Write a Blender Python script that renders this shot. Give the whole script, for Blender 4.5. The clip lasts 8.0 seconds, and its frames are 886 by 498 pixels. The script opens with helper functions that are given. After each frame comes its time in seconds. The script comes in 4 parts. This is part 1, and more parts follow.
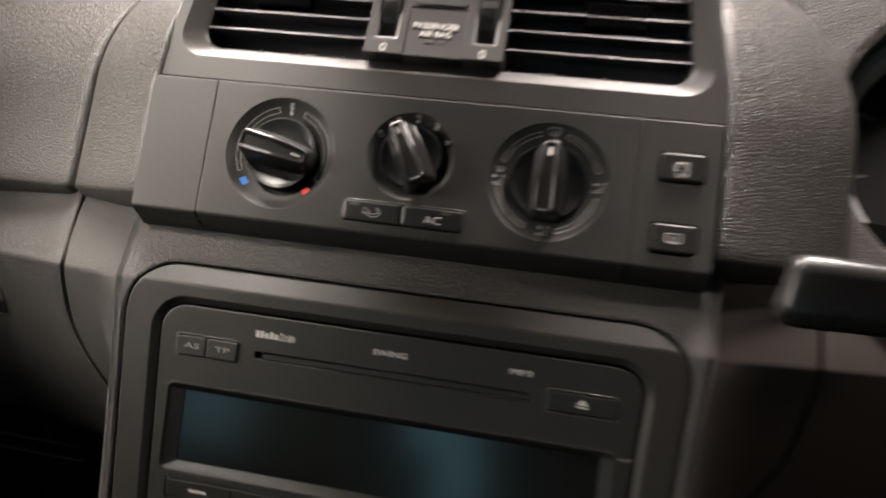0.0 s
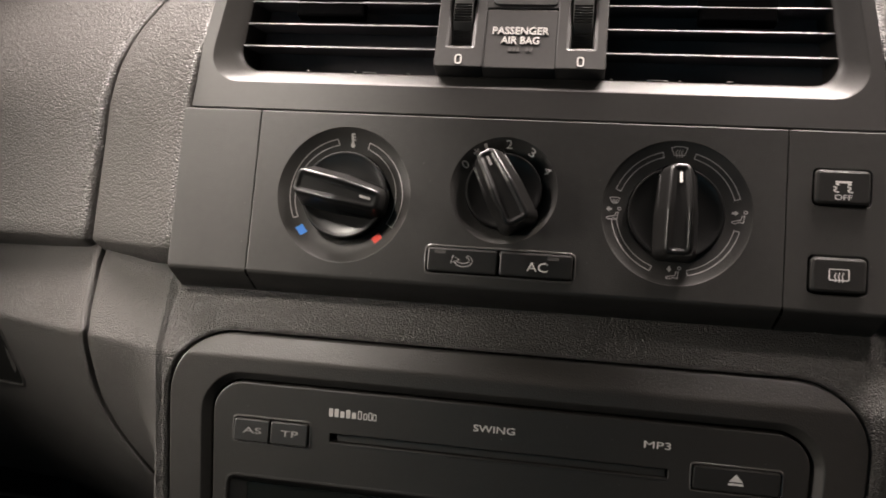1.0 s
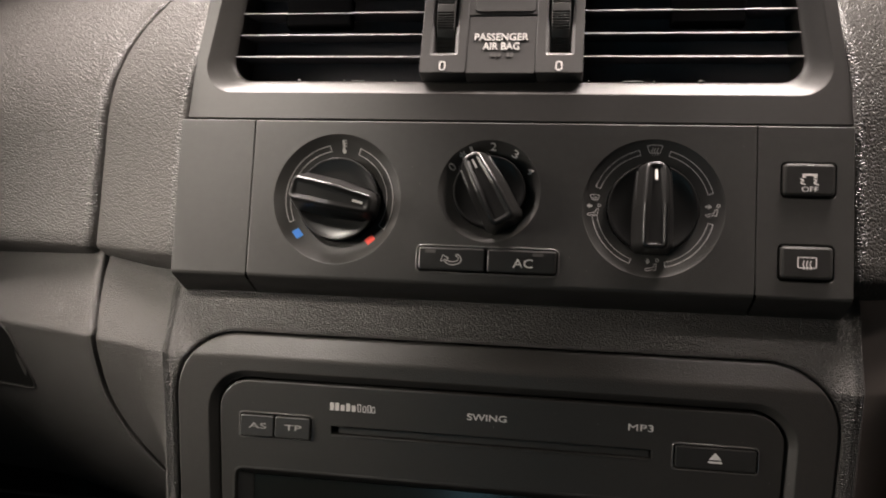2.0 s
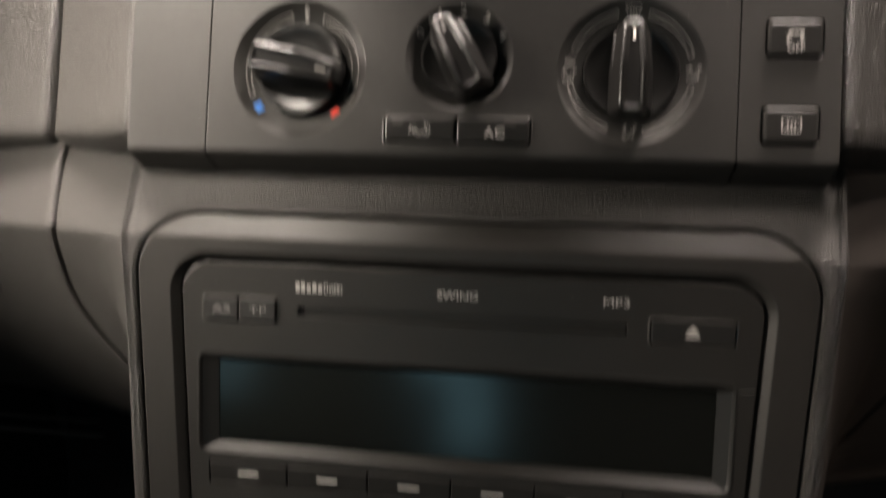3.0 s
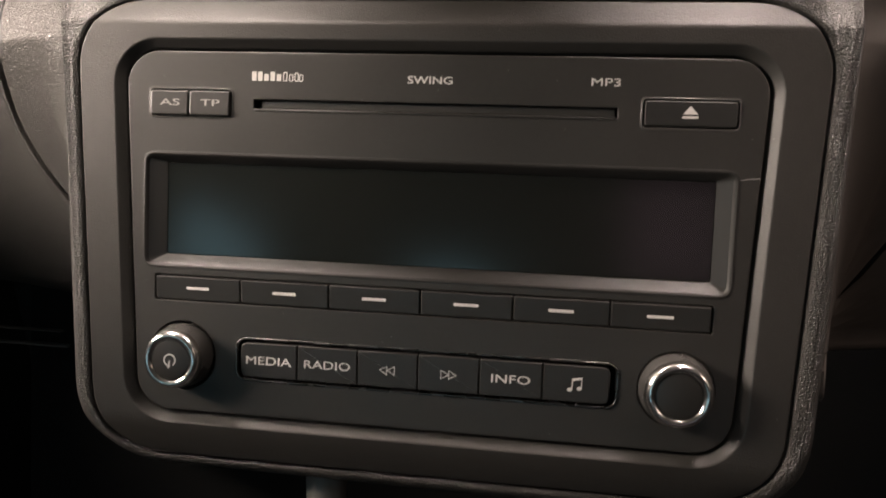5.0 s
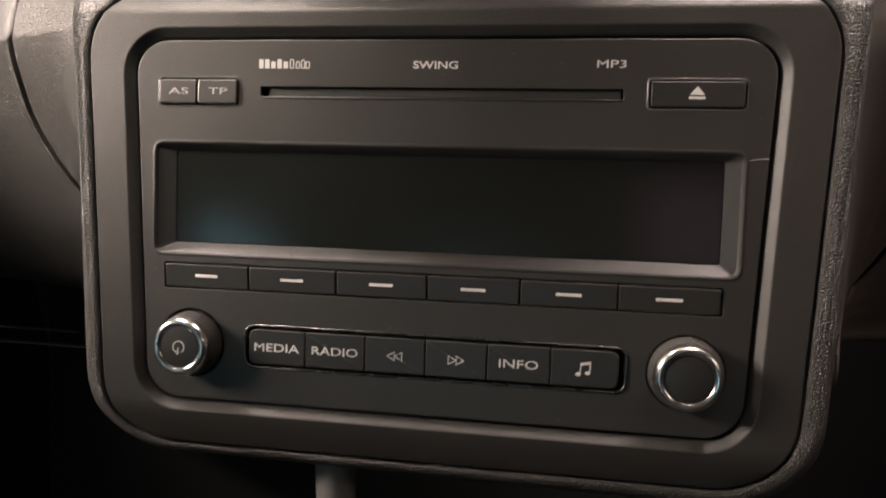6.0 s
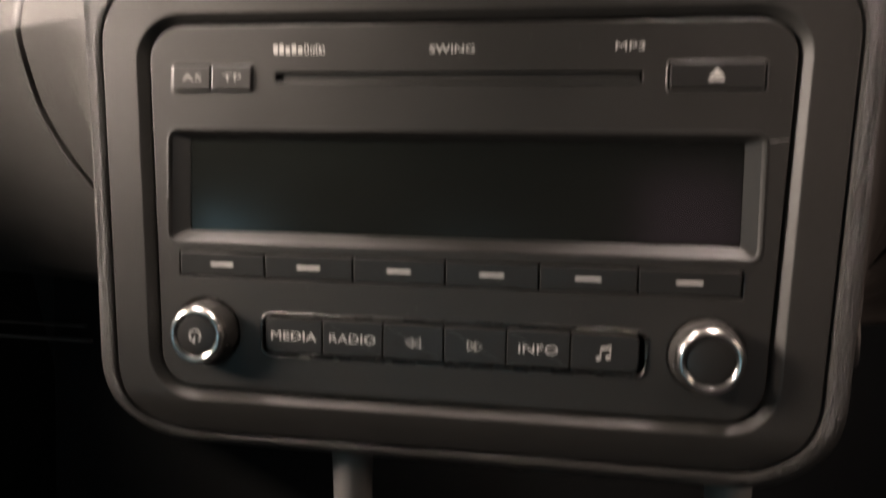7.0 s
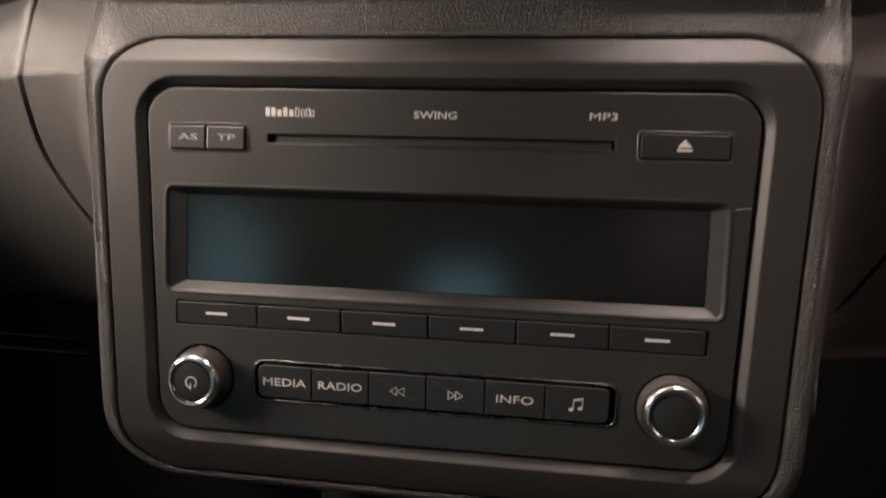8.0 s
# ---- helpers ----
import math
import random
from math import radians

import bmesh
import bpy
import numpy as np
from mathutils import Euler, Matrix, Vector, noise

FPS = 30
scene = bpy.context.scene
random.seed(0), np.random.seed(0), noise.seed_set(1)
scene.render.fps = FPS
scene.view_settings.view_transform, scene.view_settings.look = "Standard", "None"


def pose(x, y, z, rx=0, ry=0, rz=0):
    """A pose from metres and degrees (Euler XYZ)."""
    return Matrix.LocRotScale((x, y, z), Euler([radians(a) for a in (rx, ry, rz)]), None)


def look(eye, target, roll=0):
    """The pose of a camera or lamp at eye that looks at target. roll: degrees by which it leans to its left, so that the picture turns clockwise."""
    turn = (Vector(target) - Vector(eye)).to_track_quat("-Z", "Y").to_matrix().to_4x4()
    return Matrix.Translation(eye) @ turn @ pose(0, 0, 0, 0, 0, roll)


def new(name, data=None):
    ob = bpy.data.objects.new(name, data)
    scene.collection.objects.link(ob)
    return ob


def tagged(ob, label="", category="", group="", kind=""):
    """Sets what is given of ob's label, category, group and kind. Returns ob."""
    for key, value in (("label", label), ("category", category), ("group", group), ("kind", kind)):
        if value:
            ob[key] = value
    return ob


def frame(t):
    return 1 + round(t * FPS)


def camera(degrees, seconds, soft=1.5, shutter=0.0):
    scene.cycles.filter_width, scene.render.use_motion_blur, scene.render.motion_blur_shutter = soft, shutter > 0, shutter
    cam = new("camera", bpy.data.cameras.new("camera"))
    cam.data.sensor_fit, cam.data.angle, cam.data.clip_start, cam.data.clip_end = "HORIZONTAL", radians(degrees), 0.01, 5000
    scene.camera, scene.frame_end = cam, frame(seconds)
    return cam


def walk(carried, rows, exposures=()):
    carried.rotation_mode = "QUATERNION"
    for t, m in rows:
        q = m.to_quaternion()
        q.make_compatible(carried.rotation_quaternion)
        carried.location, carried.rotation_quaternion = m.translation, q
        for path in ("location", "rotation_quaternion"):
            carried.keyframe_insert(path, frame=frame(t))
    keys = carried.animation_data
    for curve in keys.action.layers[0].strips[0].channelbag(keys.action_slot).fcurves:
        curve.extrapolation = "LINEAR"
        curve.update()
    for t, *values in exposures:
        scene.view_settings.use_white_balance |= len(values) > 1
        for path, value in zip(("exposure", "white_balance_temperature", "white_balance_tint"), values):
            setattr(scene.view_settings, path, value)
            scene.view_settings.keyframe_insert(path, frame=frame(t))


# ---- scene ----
# The dashboard stands in its own axes: x to the passenger's side (minus) and the driver's (plus), y into the dash,
# z up the radio's face, in millimetres in the code below; DASH leans it back in the car.
DASH = pose(0, 0, 0.62, -18)
cam = camera(59.0, 8.0, soft=1.75, shutter=0.8)
PATH = [
    (0, (0.07143, -0.31113, 0.09421), (0.01921, -0.01571, 0.09508), 7.11),
    (0.2, (0.05582, -0.28784, 0.09741), (0.00105, 0.00711, 0.09579), 6.94),
    (0.5, (0.03763, -0.27247, 0.10367), (-0.01386, 0.02306, 0.10001), 5.76),
    (0.7, (0.03083, -0.26616, 0.11199), (-0.02082, 0.02931, 0.10679), 4.72),
    (1, (0.02254, -0.26427, 0.11406), (-0.02665, 0.03163, 0.10956), 3.58),
    (1.5, (0.02615, -0.27615, 0.11654), (-0.02200, 0.01988, 0.10934), 2.58),
    (1.7, (0.02490, -0.27924, 0.11944), (-0.02292, 0.01681, 0.11116), 2.26),
    (2.8, (0.03389, -0.26507, 0.10660), (-0.01230, 0.03053, 0.08445), 1.24),
    (3, (0.03485, -0.26553, 0.08989), (-0.01006, 0.02990, 0.06331), 1.61),
    (3.2, (0.04194, -0.26385, 0.07289), (-0.00912, 0.03038, 0.04415), 1.65),
    (3.5, (0.03972, -0.26314, 0.05525), (-0.00606, 0.03204, 0.02749), 2.46),
    (4, (0.04460, -0.25095, 0.03723), (0.00078, 0.04444, 0.00846), 2.52),
    (4.5, (0.04404, -0.24215, 0.02954), (0.00013, 0.05327, 0.00126), 2.27),
    (4.7, (0.04215, -0.24259, 0.02390), (-0.00056, 0.05321, -0.00212), 2.29),
    (5.8, (0.04540, -0.24258, 0.00706), (-0.00573, 0.05241, -0.01201), 1.91),
    (6, (0.04673, -0.24267, 0.00792), (-0.00493, 0.05226, -0.01061), 1.84),
    (6.2, (0.04877, -0.24032, 0.01232), (-0.00148, 0.05496, -0.00454), 1.90),
    (6.5, (0.05242, -0.23692, 0.01998), (-0.00008, 0.05797, 0.00322), 1.58),
    (6.8, (0.04077, -0.24207, 0.01562), (-0.00968, 0.05315, -0.00173), 1.48),
    (7, (0.03986, -0.24259, 0.00454), (-0.01031, 0.05249, -0.01573), 1.32),
    (7.2, (0.04179, -0.24061, -0.00249), (-0.00854, 0.05421, -0.02594), 1.34),
    (7.5, (0.04239, -0.24010, 0.00890), (-0.00587, 0.05457, -0.02008), 1.45),
    (7.7, (0.04331, -0.24393, 0.02047), (-0.00489, 0.05073, -0.00873), 1.63),
    (8, (0.04572, -0.25373, 0.02971), (-0.00294, 0.04106, 0.00266), 1.72),
]
EXPOSURES = [(0.0, 0.15, 6450, 9), (1.0, 0.02, 6450, 10), (1.7, 0.02, 6450, 10), (3.5, 0.5, 6800, 9), (4.0, 0.75, 6850, 12), (4.5, 0.95, 6900, 14), (6.0, 1.1, 6950, 16), (6.5, 1.0, 6950, 16), (7.0, 1.05, 6950, 16), (7.5, 1.05, 6950, 16), (8.0, 0.8, 6950, 16)]
walk(cam, [(t, DASH @ look(eye, target, roll)) for t, eye, target, roll in PATH], EXPOSURES)

# ---- light ----
world = bpy.data.worlds.new("hall")
scene.world = world
world.use_nodes = True
world.node_tree.nodes["Background"].inputs["Color"].default_value = (0.64, 0.62, 0.58, 1)
world.node_tree.nodes["Background"].inputs["Strength"].default_value = 0.035


def area(name, m, size, size_y, watts, colour):
    data = bpy.data.lights.new(name, "AREA")
    data.shape, data.size, data.size_y, data.energy, data.color = "RECTANGLE", size, size_y, watts, colour
    ob = new(name, data)
    ob.matrix_world = m
    return ob


def aimed_lamp(name, eye, target, size, size_y, watts, colour, spread=180):
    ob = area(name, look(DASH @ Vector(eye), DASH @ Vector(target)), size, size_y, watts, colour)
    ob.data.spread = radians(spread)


WARM, HALL, PINK = (1.0, 0.80, 0.67), (1.0, 0.90, 0.80), (1.0, 0.875, 0.81)
# two narrow lamps under the roof stand in for light through the windscreen
aimed_lamp("windscreen_light", (-0.25, 0.03, 0.56), (-0.17, 0.01, 0.15), 0.26, 0.07, 3.7, PINK, 96)
aimed_lamp("windscreen_light", (0.15, 0.02, 0.56), (0.09, 0.01, 0.18), 0.20, 0.06, 1.3, PINK, 70)
# two small lamps added unseen: the passenger's throws the knobs' shadows down and to the driver's side
aimed_lamp("unseen_lamp", (-0.20, -0.26, 0.36), (-0.135, 0, 0.145), 0.03, 0.03, 0.105, HALL, 38)
aimed_lamp("unseen_lamp", (0.15, -0.20, 0.50), (0.105, 0, 0.10), 0.05, 0.05, 0.0125, PINK, 17)
# added fill lamps: one brightens the console's left side, one the knee panel
aimed_lamp("passenger_side_fill", (-0.50, -0.18, 0.17), (-0.14, 0, 0.06), 0.20, 0.14, 0.215, HALL, 40)
aimed_lamp("driver_side_fill", (0.62, -0.26, 0.20), (0.20, 0.05, -0.01), 0.20, 0.15, 0.021, WARM, 34)

# ---- materials ----


def material(name, base, rough=0.5, metal=0.0, spec=0.5, vary=0.25, scale=60.0, bump=0.0, bump_scale=900.0, grain="noise", dust=0.0, coat=0.0, specks=0.0):
    """A plastic or metal: base colour varied at two scales, roughness uneven, fine relief of the given height in metres."""
    mat = bpy.data.materials.new(name)
    mat.use_nodes = True
    tree, nodes = mat.node_tree, mat.node_tree.nodes
    shader = nodes["Principled BSDF"]
    where = nodes.new("ShaderNodeTexCoord")
    large, small = nodes.new("ShaderNodeTexNoise"), nodes.new("ShaderNodeTexNoise")
    large.inputs["Scale"].default_value, small.inputs["Scale"].default_value = scale, scale * 14
    large.inputs["Detail"].default_value, small.inputs["Detail"].default_value = 4, 3
    both = nodes.new("ShaderNodeMath")
    both.operation = "MULTIPLY_ADD"
    both.inputs[1].default_value = 0.5
    half = nodes.new("ShaderNodeMath")
    half.operation, half.inputs[1].default_value = "MULTIPLY", 0.5
    ramp = nodes.new("ShaderNodeMix")
    ramp.data_type = "RGBA"
    ramp.inputs["A"].default_value = (*[c * (1 - vary) for c in base], 1)
    ramp.inputs["B"].default_value = (*[min(1, c * (1 + vary)) + dust for c in base], 1)
    for tex in (large, small):
        tree.links.new(where.outputs["Object"], tex.inputs["Vector"])
    tree.links.new(large.outputs["Fac"], both.inputs[0])
    tree.links.new(small.outputs["Fac"], half.inputs[0])
    tree.links.new(half.outputs[0], both.inputs[2])
    tree.links.new(both.outputs[0], ramp.inputs["Factor"])
    colour = ramp.outputs["Result"]
    if specks:
        # a few grains of pale dust, one in some cells
        spots, red = nodes.new("ShaderNodeTexVoronoi"), nodes.new("ShaderNodeSeparateColor")
        near, some, amount = (nodes.new("ShaderNodeMath") for k in range(3))
        spots.inputs["Scale"].default_value = specks
        near.operation, near.inputs[1].default_value = "LESS_THAN", 0.05
        some.operation, some.inputs[1].default_value = "GREATER_THAN", 0.82
        amount.operation = "MULTIPLY"
        dusty = nodes.new("ShaderNodeMix")
        dusty.data_type = "RGBA"
        dusty.inputs["B"].default_value = (0.16, 0.155, 0.145, 1)
        tree.links.new(where.outputs["Object"], spots.inputs["Vector"])
        tree.links.new(spots.outputs["Distance"], near.inputs[0])
        tree.links.new(spots.outputs["Color"], red.inputs["Color"])
        tree.links.new(red.outputs["Red"], some.inputs[0])
        tree.links.new(near.outputs[0], amount.inputs[0])
        tree.links.new(some.outputs[0], amount.inputs[1])
        tree.links.new(amount.outputs[0], dusty.inputs["Factor"])
        tree.links.new(colour, dusty.inputs["A"])
        colour = dusty.outputs["Result"]
    tree.links.new(colour, shader.inputs["Base Color"])
    uneven = nodes.new("ShaderNodeMapRange")
    uneven.inputs["To Min"].default_value, uneven.inputs["To Max"].default_value = rough * 0.85, min(1, rough * 1.18)
    tree.links.new(large.outputs["Fac"], uneven.inputs["Value"])
    tree.links.new(uneven.outputs["Result"], shader.inputs["Roughness"])
    shader.inputs["Metallic"].default_value = metal
    shader.inputs["Specular IOR Level"].default_value = spec
    shader.inputs["Coat Weight"].default_value = coat
    if bump:
        relief = nodes.new("ShaderNodeBump")
        relief.inputs["Strength"].default_value, relief.inputs["Distance"].default_value = 1.0, bump
        if grain == "leather":
            warp = nodes.new("ShaderNodeTexNoise")
            warp.inputs["Scale"].default_value, warp.inputs["Detail"].default_value = bump_scale * 0.35, 2
            mix = nodes.new("ShaderNodeMix")
            mix.data_type = "VECTOR"
            mix.inputs["Factor"].default_value = 0.0016
            tree.links.new(where.outputs["Object"], warp.inputs["Vector"])
            tree.links.new(where.outputs["Object"], mix.inputs["A"])
            tree.links.new(warp.outputs["Color"], mix.inputs["B"])
            cells = nodes.new("ShaderNodeTexVoronoi")
            cells.feature = "DISTANCE_TO_EDGE"
            cells.inputs["Scale"].default_value = bump_scale
            wide = nodes.new("ShaderNodeMapping")
            wide.inputs["Scale"].default_value = (0.78, 1, 1.12)
            tree.links.new(mix.outputs["Result"], wide.inputs["Vector"])
            tree.links.new(wide.outputs["Vector"], cells.inputs["Vector"])
            dome = nodes.new("ShaderNodeMapRange")
            dome.interpolation_type = "SMOOTHSTEP"
            dome.inputs["From Max"].default_value = 0.24
            tree.links.new(cells.outputs["Distance"], dome.inputs["Value"])
            pores = nodes.new("ShaderNodeTexNoise")
            pores.inputs["Scale"].default_value, pores.inputs["Detail"].default_value = bump_scale * 2.2, 2
            tree.links.new(where.outputs["Object"], pores.inputs["Vector"])
            sum_up = nodes.new("ShaderNodeMath")
            sum_up.operation, sum_up.inputs[1].default_value = "MULTIPLY_ADD", 0.2
            tree.links.new(pores.outputs["Fac"], sum_up.inputs[0])
            tree.links.new(dome.outputs["Result"], sum_up.inputs[2])
            height = sum_up.outputs[0]
        else:
            fine = nodes.new("ShaderNodeTexNoise")
            fine.inputs["Scale"].default_value, fine.inputs["Detail"].default_value = bump_scale, 3
            tree.links.new(where.outputs["Object"], fine.inputs["Vector"])
            height = fine.outputs["Fac"]
        tree.links.new(height, relief.inputs["Height"])
        tree.links.new(relief.outputs["Normal"], shader.inputs["Normal"])
    return mat


LEATHER = material("grained soft plastic", (0.046, 0.043, 0.039), 0.5, vary=0.2, bump=0.00027, bump_scale=680, grain="leather")
LEATHER_LOW = material("grained hard plastic", (0.045, 0.042, 0.0385), 0.43, vary=0.2, bump=0.00029, bump_scale=1150, grain="leather")
SATIN = material("satin graphite plastic", (0.035, 0.0325, 0.0295), 0.37, vary=0.22, scale=30, bump=0.00011, bump_scale=1700, specks=330)
PANEL = material("dark satin panel plastic", (0.033, 0.0315, 0.0288), 0.44, vary=0.3, scale=24, bump=0.00008, bump_scale=2200, specks=330)
RADIO = material("matt radio plastic", (0.027, 0.0252, 0.0226), 0.42, vary=0.2, scale=40, bump=0.00003, bump_scale=2600, specks=330)
KEYPLASTIC = material("smooth key plastic", (0.024, 0.023, 0.0213), 0.38, vary=0.15, scale=60, bump=0.00002, bump_scale=2600)
KNOB = material("smoked metal knob", (0.10, 0.097, 0.092), 0.26, metal=0.6, vary=0.15, scale=90)
STALK = material("worn grey-black stalk plastic", (0.022, 0.0212, 0.0205), 0.27, vary=0.2, scale=50)
GLOSS = material("glossy black plastic", (0.013, 0.013, 0.0125), 0.2, vary=0.2, scale=50, bump=0.00001, bump_scale=1500)
GRIP = material("worn satin knob plastic", (0.011, 0.0107, 0.0102), 0.3, vary=0.2, scale=80)
WHEEL = material("ribbed wheel plastic", (0.06, 0.058, 0.055), 0.4, vary=0.2, scale=80)
VENT_BLACK = material("dull black plastic", (0.004, 0.004, 0.0042), 1.0, spec=0.0, vary=0.2)
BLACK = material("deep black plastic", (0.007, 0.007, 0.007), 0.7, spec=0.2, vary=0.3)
# base raised from black to grey, painting the haze over the vent's inside
SLAT = material("haze-lifted vent plastic", (0.115, 0.109, 0.115), 0.7, spec=0.2, vary=0.15)
# lighter copy of the vent plastic; its tone stands in for light there
VENT_CENTRE = material("lightened satin vent plastic", (0.05, 0.0475, 0.0455), 0.42, vary=0.2, scale=35, bump=0.00004, bump_scale=2200)
# paler than the keys, to paint the bright line along their lit edges
KEY_RIM = material("pale glossy key glint plastic", (0.085, 0.081, 0.076), 0.2, vary=0.15, scale=60)
VENT_FRAME = material("smooth graphite vent plastic", (0.036, 0.0335, 0.031), 0.45, vary=0.2, scale=35, bump=0.00003, bump_scale=2200)
# paints the slats' lit front lines; also the gauge ring's grey
EDGE = material("pale grey for slat glints and ring", (0.30, 0.295, 0.29), 0.4, vary=0.08, scale=80)
CHROME = material("chrome", (0.72, 0.70, 0.67), 0.2, metal=1.0, vary=0.06, scale=120)
WHITE = material("white print", (0.62, 0.60, 0.57), 0.6, vary=0.06, scale=300)
GREY_PRINT = material("grey print", (0.5, 0.485, 0.46), 0.6, vary=0.08, scale=300)
MID_PRINT = material("mid grey print", (0.27, 0.262, 0.248), 0.6, vary=0.1, scale=300)
DIM_PRINT = material("dim print", (0.085, 0.08, 0.075), 0.6, vary=0.1, scale=300)
BLUE = material("blue print", (0.07, 0.27, 0.78), 0.55, vary=0.08, scale=300)
RED = material("red print", (0.72, 0.05, 0.03), 0.55, vary=0.08, scale=300)
POST = material("grey satin post plastic", (0.22, 0.21, 0.2), 0.42, vary=0.15, bump=0.00003, bump_scale=2000)
GLASS = material("dark display glass", (0.0085, 0.0092, 0.008), 0.14, vary=0.3, scale=20)
KNEE = material("smooth brown-black plastic", (0.044, 0.037, 0.0325), 0.5, vary=0.2, scale=25, bump=0.00004, bump_scale=1800)
CARPET = material("black carpet", (0.012, 0.012, 0.013), 0.9, vary=0.4, scale=200, bump=0.001, bump_scale=500)
LINING = material("grey roof lining", (0.42, 0.40, 0.37), 0.9, vary=0.08, scale=20, bump=0.0003, bump_scale=700)
DOOR_TRIM = material("dark door trim", (0.05, 0.048, 0.045), 0.6, vary=0.15, bump=0.0004, bump_scale=700, grain="leather")

# ---- helpers ----
MM = 0.001


def face(x=0, z=0, y=0, tilt=0):
    """A frame on the dash: local x right, y up the face, z out of it."""
    return DASH @ pose(x * MM, y * MM, z * MM, 90 - tilt)


def thing(name, m, label, category, group="", kind=""):
    ob = new(name)
    ob.empty_display_size = 0.02
    ob.matrix_world = m
    return tagged(ob, label, category, group, kind)


def part(name, bm, mat, parent, label="", m=None, sharp=32):
    """Links a bmesh, in millimetres, as one mesh under a thing or a part."""
    bmesh.ops.remove_doubles(bm, verts=bm.verts, dist=0.002)
    bmesh.ops.recalc_face_normals(bm, faces=bm.faces)
    bmesh.ops.scale(bm, vec=(MM, MM, MM), verts=bm.verts)
    flat = bm.faces.layers.int.get("flat") or bm.faces.layers.int.new("flat")
    for f in bm.faces:
        f.smooth = True
    for e in bm.edges:
        bend = e.calc_face_angle(0.0)
        # a flat face keeps its own normal beside a rounding
        marks = [f[flat] for f in e.link_faces]
        e.smooth = bend < radians(sharp) and (bend < 0.01 or not any(marks))
    mesh = bpy.data.meshes.new(name)
    bm.to_mesh(mesh)
    bm.free()
    mesh.materials.append(mat)
    ob = new(name, mesh)
    ob.parent = parent
    if m is not None:
        ob.matrix_local = m
    if label:
        ob["label"] = label
    return ob


def rpoly(corners, radii, n=7):
    """A closed outline with rounded corners, counter-clockwise."""
    out, k = [], len(corners)
    for i, c in enumerate(corners):
        r = radii[i] if isinstance(radii, (list, tuple)) else radii
        c = Vector(c)
        a, b = (Vector(corners[i - 1]) - c).normalized(), (Vector(corners[(i + 1) % k]) - c).normalized()
        half = a.angle(b) / 2
        t = r / math.tan(half)
        mid = c + (a + b).normalized() * (r / math.sin(half))
        p, q = c + a * t - mid, c + b * t - mid
        sweep = p.angle_signed(q)
        for j in range(n + 1):
            s = -sweep * j / n
            out.append((mid.x + p.x * math.cos(s) - p.y * math.sin(s), mid.y + p.x * math.sin(s) + p.y * math.cos(s)))
    return out


def rrect(x0, y0, x1, y1, r, n=5):
    return rpoly([(x0, y0), (x1, y0), (x1, y1), (x0, y1)], r, n)


def circle(cx, cy, r, n=64):
    return [(cx + r * math.cos(2 * math.pi * i / n), cy + r * math.sin(2 * math.pi * i / n)) for i in range(n)]


def grow(loop, d):
    """The outline moved outwards by d."""
    out, n = [], len(loop)
    for i in range(n):
        p, a, b = Vector(loop[i]), Vector(loop[i - 1]), Vector(loop[(i + 1) % n])
        u, v = p - a, b - p
        u = u.normalized() if u.length > 1e-6 else v.normalized()
        v = v.normalized() if v.length > 1e-6 else u
        nrm = Vector((u.y + v.y, -u.x - v.x))
        nrm = nrm.normalized() / max(0.5, math.cos(u.angle(v, 0) / 2)) if nrm.length else nrm
        out.append((p.x + nrm.x * d, p.y + nrm.y * d))
    return out


def at(loop, w):
    return [(x, y, w) for x, y in loop]


def loft(bm, loops, cap0=False, cap1=False, closed=True):
    flat = bm.faces.layers.int.get("flat") or bm.faces.layers.int.new("flat")
    rows = [[bm.verts.new(p) for p in lp] for lp in loops]
    for a, b in zip(rows, rows[1:]):
        n = len(a)
        for i in range(n if closed else n - 1):
            j = (i + 1) % n
            quad = [a[i], a[j], b[j], b[i]]
            if len({tuple(round(c, 5) for c in v.co) for v in quad}) > 2:
                try:
                    bm.faces.new(quad)
                except ValueError:
                    pass
    if cap0:
        bm.faces.new(rows[0][::-1])[flat] = 1
    if cap1:
        bm.faces.new(rows[-1])[flat] = 1
    return bm


def fill(bm, outer, holes, w):
    """A flat face with holes."""
    flat = bm.faces.layers.int.get("flat") or bm.faces.layers.int.new("flat")
    edges = []
    for lp in (outer, *holes):
        vs = [bm.verts.new((x, y, w)) for x, y in lp]
        edges += [bm.edges.new((vs[i - 1], vs[i])) for i in range(len(vs))]
    made = bmesh.ops.triangle_fill(bm, use_beauty=True, use_dissolve=False, edges=edges, normal=(0, 0, 1))["geom"]
    for f in made:
        if isinstance(f, bmesh.types.BMFace):
            f[flat] = 1
    return bm


def plate(outer, holes=(), w=0.0, edge=0.5, depth=5.0, hole_depth=4.0, hole_edge=0.4):
    """A panel with a rounded edge and openings that go into it."""
    bm = bmesh.new()
    fill(bm, outer, holes, w)
    loft(bm, [at(outer, w), at(grow(outer, edge * 0.7), w - edge * 0.3), at(grow(outer, edge), w - edge), at(grow(outer, edge), w - depth)])
    for h in holes:
        loft(bm, [at(h, w), at(grow(h, -hole_edge * 0.7), w - hole_edge * 0.3), at(grow(h, -hole_edge), w - hole_edge), at(grow(h, -hole_edge), w - hole_depth)])
    return bm


